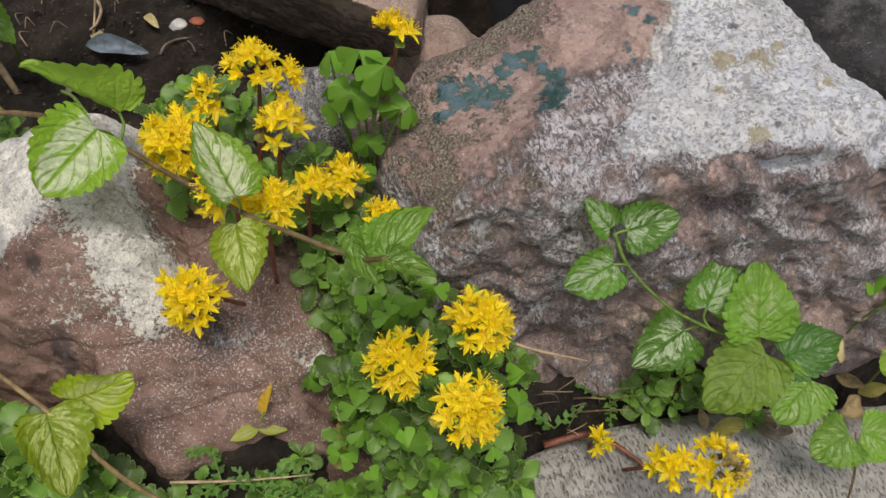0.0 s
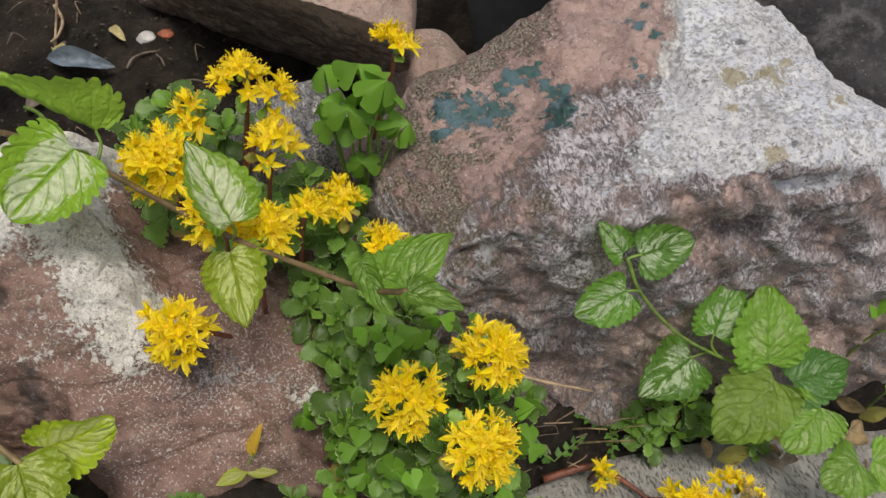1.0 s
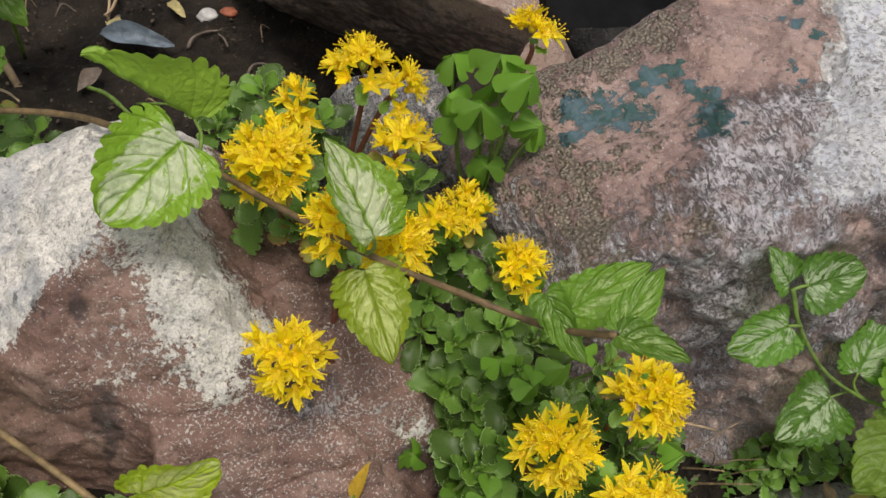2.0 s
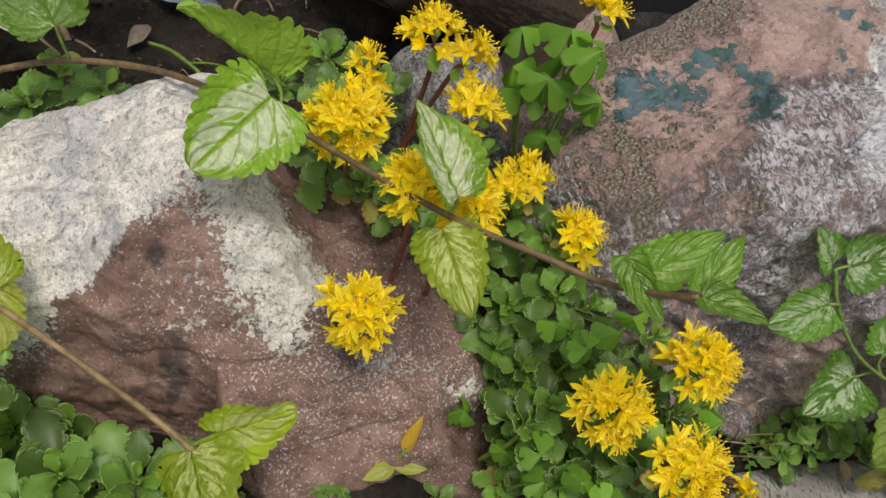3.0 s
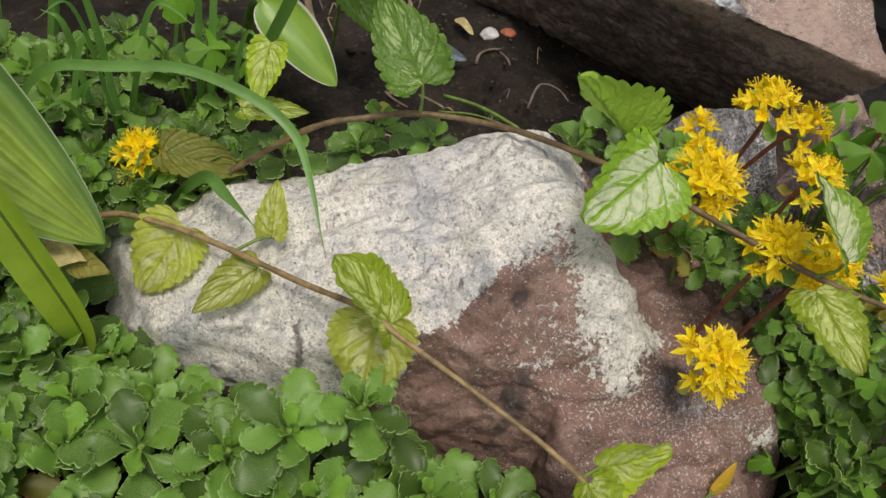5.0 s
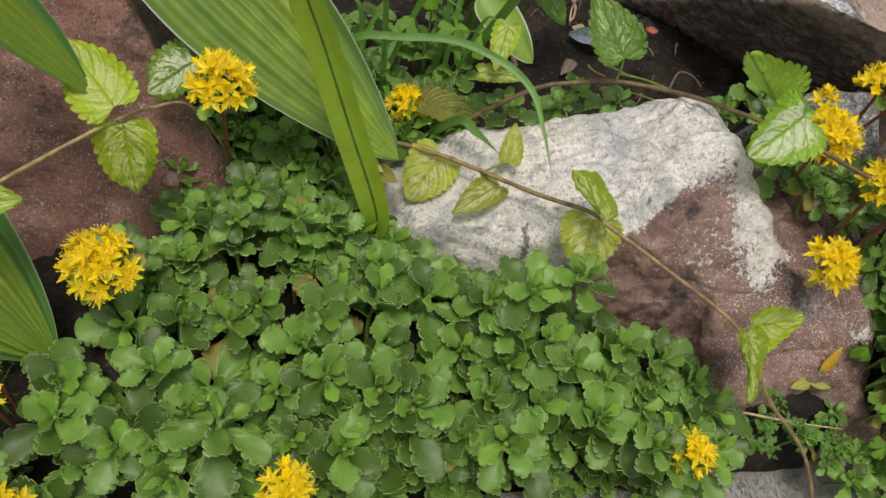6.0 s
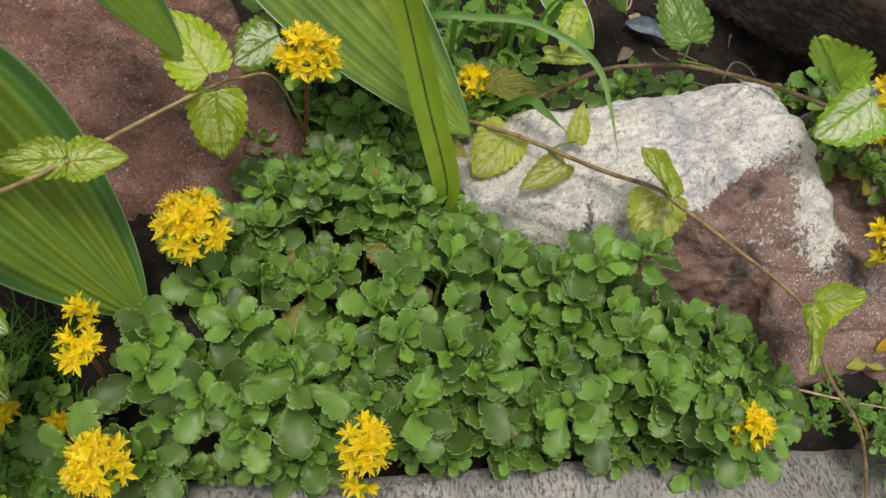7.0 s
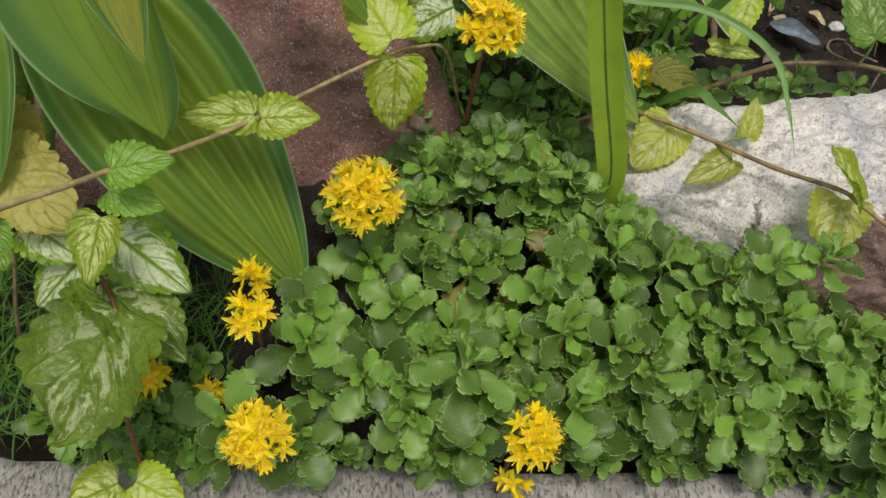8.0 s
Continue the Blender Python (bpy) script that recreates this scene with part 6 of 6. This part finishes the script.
part("leaf", blade("leaf", LEAF["yellow"], 0.02, 0.012, lance, 8, 4, 0.3, 0.2, seed=4), a, aim((0, 0, 0), (-0.018, -0.006, 0.004), (0, -0.3, 1)))
part("leaf", blade("leaf", LEAF["yellow"], 0.02, 0.011, lance, 8, 4, 0.3, 0.2, seed=5), a, aim((0, 0, 0), (0.019, -0.006, 0.002), (0, -0.3, 1)))

# ---- debris and stones ----
def stone(name, at, size, material, label, seed, turn=0.0, category="stone"):
    ob = new(name, lump(name, material, size, seed))
    ob.location, ob.rotation_euler = at, (0, 0, turn)
    tagged(ob, label, category)


stone("white_pebble", (0.034, 0.57, 0.06), (0.018, 0.015, 0.011), WHITE_PEBBLE, "small white pebble on the soil", 1)
stone("brick_chip", (0.053, 0.571, 0.061), (0.015, 0.012, 0.009), RED_PEBBLE, "orange-red brick chip on the soil", 2)
stone("beige_pebble", (0.545, 0.508, 0.146), (0.08, 0.06, 0.05), BEIGE, "smooth beige pebble on the grit of the trough", 3, 0.5)
stone("snail", (-0.466, 0.236, 0.15), (0.014, 0.014, 0.012), SHELL, "tiny brown snail shell on the red boulder", 5, 0, "snail shell")
for k in range(60):
    x, y = rng.uniform(-0.22, 0.12), rng.uniform(0.4, 0.74)
    s = rng.uniform(0.003, 0.009) * rng.uniform(0.6, 1.1)
    stone("clod", (x, y, ground_height(x, y) + 0.002), (s * 1.3, s, s * 0.8), SOIL, "small dark clod of soil", 10 + k, rng.uniform(0, 6), "soil clod")


# crumbs of bark, root and grit strewn over the soil
bm = bmesh.new()
for k in range(800):
    x, y = rng.uniform(-0.3, 0.14), rng.uniform(0.37, 0.78)
    r = rng.uniform(0.0004, 0.0016)
    spin = Matrix.Rotation(rng.uniform(0, 6.3), 4, "Z") @ Matrix.Rotation(rng.uniform(-0.5, 0.5), 4, "X")
    m = Matrix.Translation((x, y, ground_height(x, y) + 0.006 + 0.012 * noise.noise(Vector((x, y, 0)) * 13))) @ spin @ Matrix.Diagonal((r * rng.uniform(0.8, 2.2), r, r * 0.7, 1))
    bmesh.ops.create_icosphere(bm, subdivisions=1, radius=1, matrix=m)
tagged(new("soil_litter", finish("soil_litter", bm, CRUMB)), "fine grey-brown crumbs and grit strewn over dark soil", "litter", "", "stuff")


def fallen(label, base, tip, width, material, normal=(0, 0, 1), seed=0, fold=0.3):
    t = thing("fallen_leaf", base, label, "fallen leaf")
    b = Vector(base)
    part("blade", blade("blade", material, (Vector(tip) - b).length, width, lance, 10, 6, 0.3, 0.1, fold, wave=0.1, seed=seed), t, aim((0, 0, 0), Vector(tip) - b, normal))


fallen("curled blue-grey dry leaf on the soil", (-0.056, 0.55, 0.064), (0.0, 0.527, 0.068), 0.024, DRY_BLUE, (0.2, -0.5, 0.8), 1, 0.5)
fallen("yellow dry leaf on the soil", (-0.05, 0.562, 0.065), (-0.036, 0.545, 0.07), 0.014, DRY_TAN, (0, -0.3, 1), 2)
fallen("pale dry leaf on the soil", (0.002, 0.585, 0.064), (0.014, 0.562, 0.068), 0.012, DRY_TAN, (0, -0.3, 1), 3)
fallen("grey dry leaf on the soil", (-0.06, 0.505, 0.064), (-0.078, 0.482, 0.064), 0.016, TWIG, (0, -0.3, 1), 4)
fallen("crumpled dry bud in the stonecrop", (-0.325, 0.262, 0.15), (-0.305, 0.248, 0.157), 0.026, DRY_TAN, (-0.2, -0.4, 0.9), 5, 0.6)
fallen("curled brown dry leaf on the edging slab", (0.52, 0.025, 0.025), (0.545, 0.034, 0.03), 0.024, DRY_BROWN, (-0.2, -0.5, 0.8), 7, 0.6)
fallen("pale dry leaf beside the edging slab", (0.53, 0.06, 0.05), (0.512, 0.088, 0.07), 0.02, DRY_TAN, (0.2, -0.5, 0.8), 8, 0.4)
fallen("crumpled dry leaf in the stonecrop", (-0.312, 0.255, 0.147), (-0.292, 0.243, 0.151), 0.02, LEAF["brown"], (-0.2, -0.4, 0.9), 6, 0.5)


for k in range(14):
    x, y = rng.uniform(0.4, 0.56), rng.uniform(0.025, 0.062)
    a = rng.uniform(0, 6.3)
    size = rng.uniform(0.016, 0.03)
    fallen("curled brown dry leaf by the edging slab", (x, y, 0.022), (x + size * math.cos(a), y + size * math.sin(a), 0.03), size * 0.6, rng.choice((DRY_BROWN, DRY_BROWN, TWIG, LEAF["brown"])), (rng.uniform(-0.5, 0.5), -0.4, 0.8), 20 + k, 0.5)


def twig(label, points, thick, material=TWIG):
    t = thing("twig", points[0], label, "twig")
    b = Vector(points[0])
    part("stick", tube("stick", material, [Vector(p) - b for p in points], thick, thick * 0.6, 5, 6, 0.3), t)


for k in range(26):
    x, y, a, r = rng.uniform(-0.14, 0.12), rng.uniform(0.42, 0.72), rng.uniform(0, 6.3), rng.uniform(0.008, 0.028)
    z = ground_height(x, y)
    dx, dy = math.cos(a) * r, math.sin(a) * r
    twig("thin dry root fibre on the soil", ((x, y, z + 0.004), (x + dx * 0.5 - dy * 0.25, y + dy * 0.5 + dx * 0.25, z + rng.uniform(0.008, 0.016)), (x + dx, y + dy, z + 0.004)), rng.uniform(0.0005, 0.0011), rng.choice((TWIG, STRAW)))
twig("pale straw stalk stuck out of the stonecrop", ((0.222, 0.118, 0.112), (0.262, 0.103, 0.098), (0.303, 0.091, 0.086)), 0.0016, STRAW)
twig("thin dry stalk at the foot of the boulder", ((0.29, 0.1, 0.02), (0.3, 0.092, 0.06), (0.31, 0.088, 0.1)), 0.0007, STRAW)
twig("thin dry stalk at the foot of the boulder", ((0.31, 0.1, 0.015), (0.295, 0.09, 0.04), (0.27, 0.088, 0.055)), 0.0007, STRAW)
for k in range(16):
    x, y = rng.uniform(0.262, 0.335), rng.uniform(0.068, 0.1)
    dx, dy, dz = rng.uniform(-0.035, 0.035), rng.uniform(-0.02, 0.005), rng.uniform(0.004, 0.05)
    twig("thin dry stalk at the foot of the boulder", ((x, y, 0.012), (x + dx * 0.4, y + dy * 0.6, 0.014 + dz * 0.7), (x + dx, y + dy, 0.014 + dz)), rng.uniform(0.0005, 0.001), rng.choice((TWIG, STRAW, DRY_BROWN)))
twig("curved grey twig on the soil", ((0.012, 0.53, 0.058), (0.018, 0.542, 0.059), (0.03, 0.55, 0.058), (0.042, 0.552, 0.057)), 0.0016)
twig("curved grey twig on the soil", ((0.046, 0.53, 0.057), (0.044, 0.54, 0.058), (0.04, 0.548, 0.057)), 0.0012)
twig("thin dry root on the soil", ((0.05, 0.475, 0.055), (0.062, 0.492, 0.068), (0.08, 0.49, 0.066), (0.09, 0.48, 0.06)), 0.0013)
twig("thin green shoot rising from the soil", ((-0.062, 0.398, 0.143), (-0.05, 0.37, 0.162), (-0.04, 0.338, 0.18), (-0.033, 0.316, 0.187), (-0.03, 0.3, 0.17), (-0.03, 0.3, 0.06)), 0.0016, STEM_GREEN)
twig("thin pale straw hanging on the runner", ((-0.123, 0.344, 0.198), (-0.118, 0.339, 0.196), (-0.112, 0.327, 0.201)), 0.0009, STRAW)
twig("thin pale straw hanging on the runner", ((-0.103, 0.336, 0.203), (-0.098, 0.33, 0.205), (-0.092, 0.318, 0.21)), 0.0009, STRAW)
twig("brown dry stick on the soil", ((-0.046, 0.619, 0.07), (-0.04, 0.598, 0.068), (-0.045, 0.579, 0.066), (-0.052, 0.569, 0.066)), 0.002, STRAW)
twig("grey dry stick on the soil", ((-0.005, 0.668, 0.072), (0.013, 0.652, 0.07), (0.029, 0.634, 0.068), (0.039, 0.619, 0.066)), 0.002)
twig("long thin straw at the foot of the boulder", ((-0.013, 0.066, 0.086), (0.033, 0.058, 0.082), (0.081, 0.054, 0.075)), 0.0011, STRAW)
twig("thin dry stalk on the soil", ((-0.05, 0.57, 0.06), (-0.046, 0.59, 0.07), (-0.04, 0.6, 0.1), (-0.05, 0.65, 0.12)), 0.0014, STRAW)
twig("leaning dry woody stalk at the back of the bed", ((-0.12, 0.5, 0.04), (-0.14, 0.53, 0.09), (-0.16, 0.56, 0.15), (-0.19, 0.6, 0.22)), 0.0035, STRAW)
twig("dark red stem lying by the slab", ((0.27, 0.062, 0.01), (0.31, 0.06, 0.016), (0.33, 0.045, 0.012), (0.35, 0.02, 0.008)), 0.003, STEM_RED)
twig("thin green weed stalk on the soil", ((-0.035, 0.47, 0.055), (-0.01, 0.44, 0.08), (0.01, 0.4, 0.1), (0.018, 0.37, 0.1)), 0.0012, STEM_GREEN)

# the shoots that served as patterns now stand in the bed too
for k, ob in enumerate(SHOOTS):
    ob.location = (-0.5 + 0.055 * k, 0.055 + 0.012 * (k % 2), 0.085 + 0.02 * (k % 2))
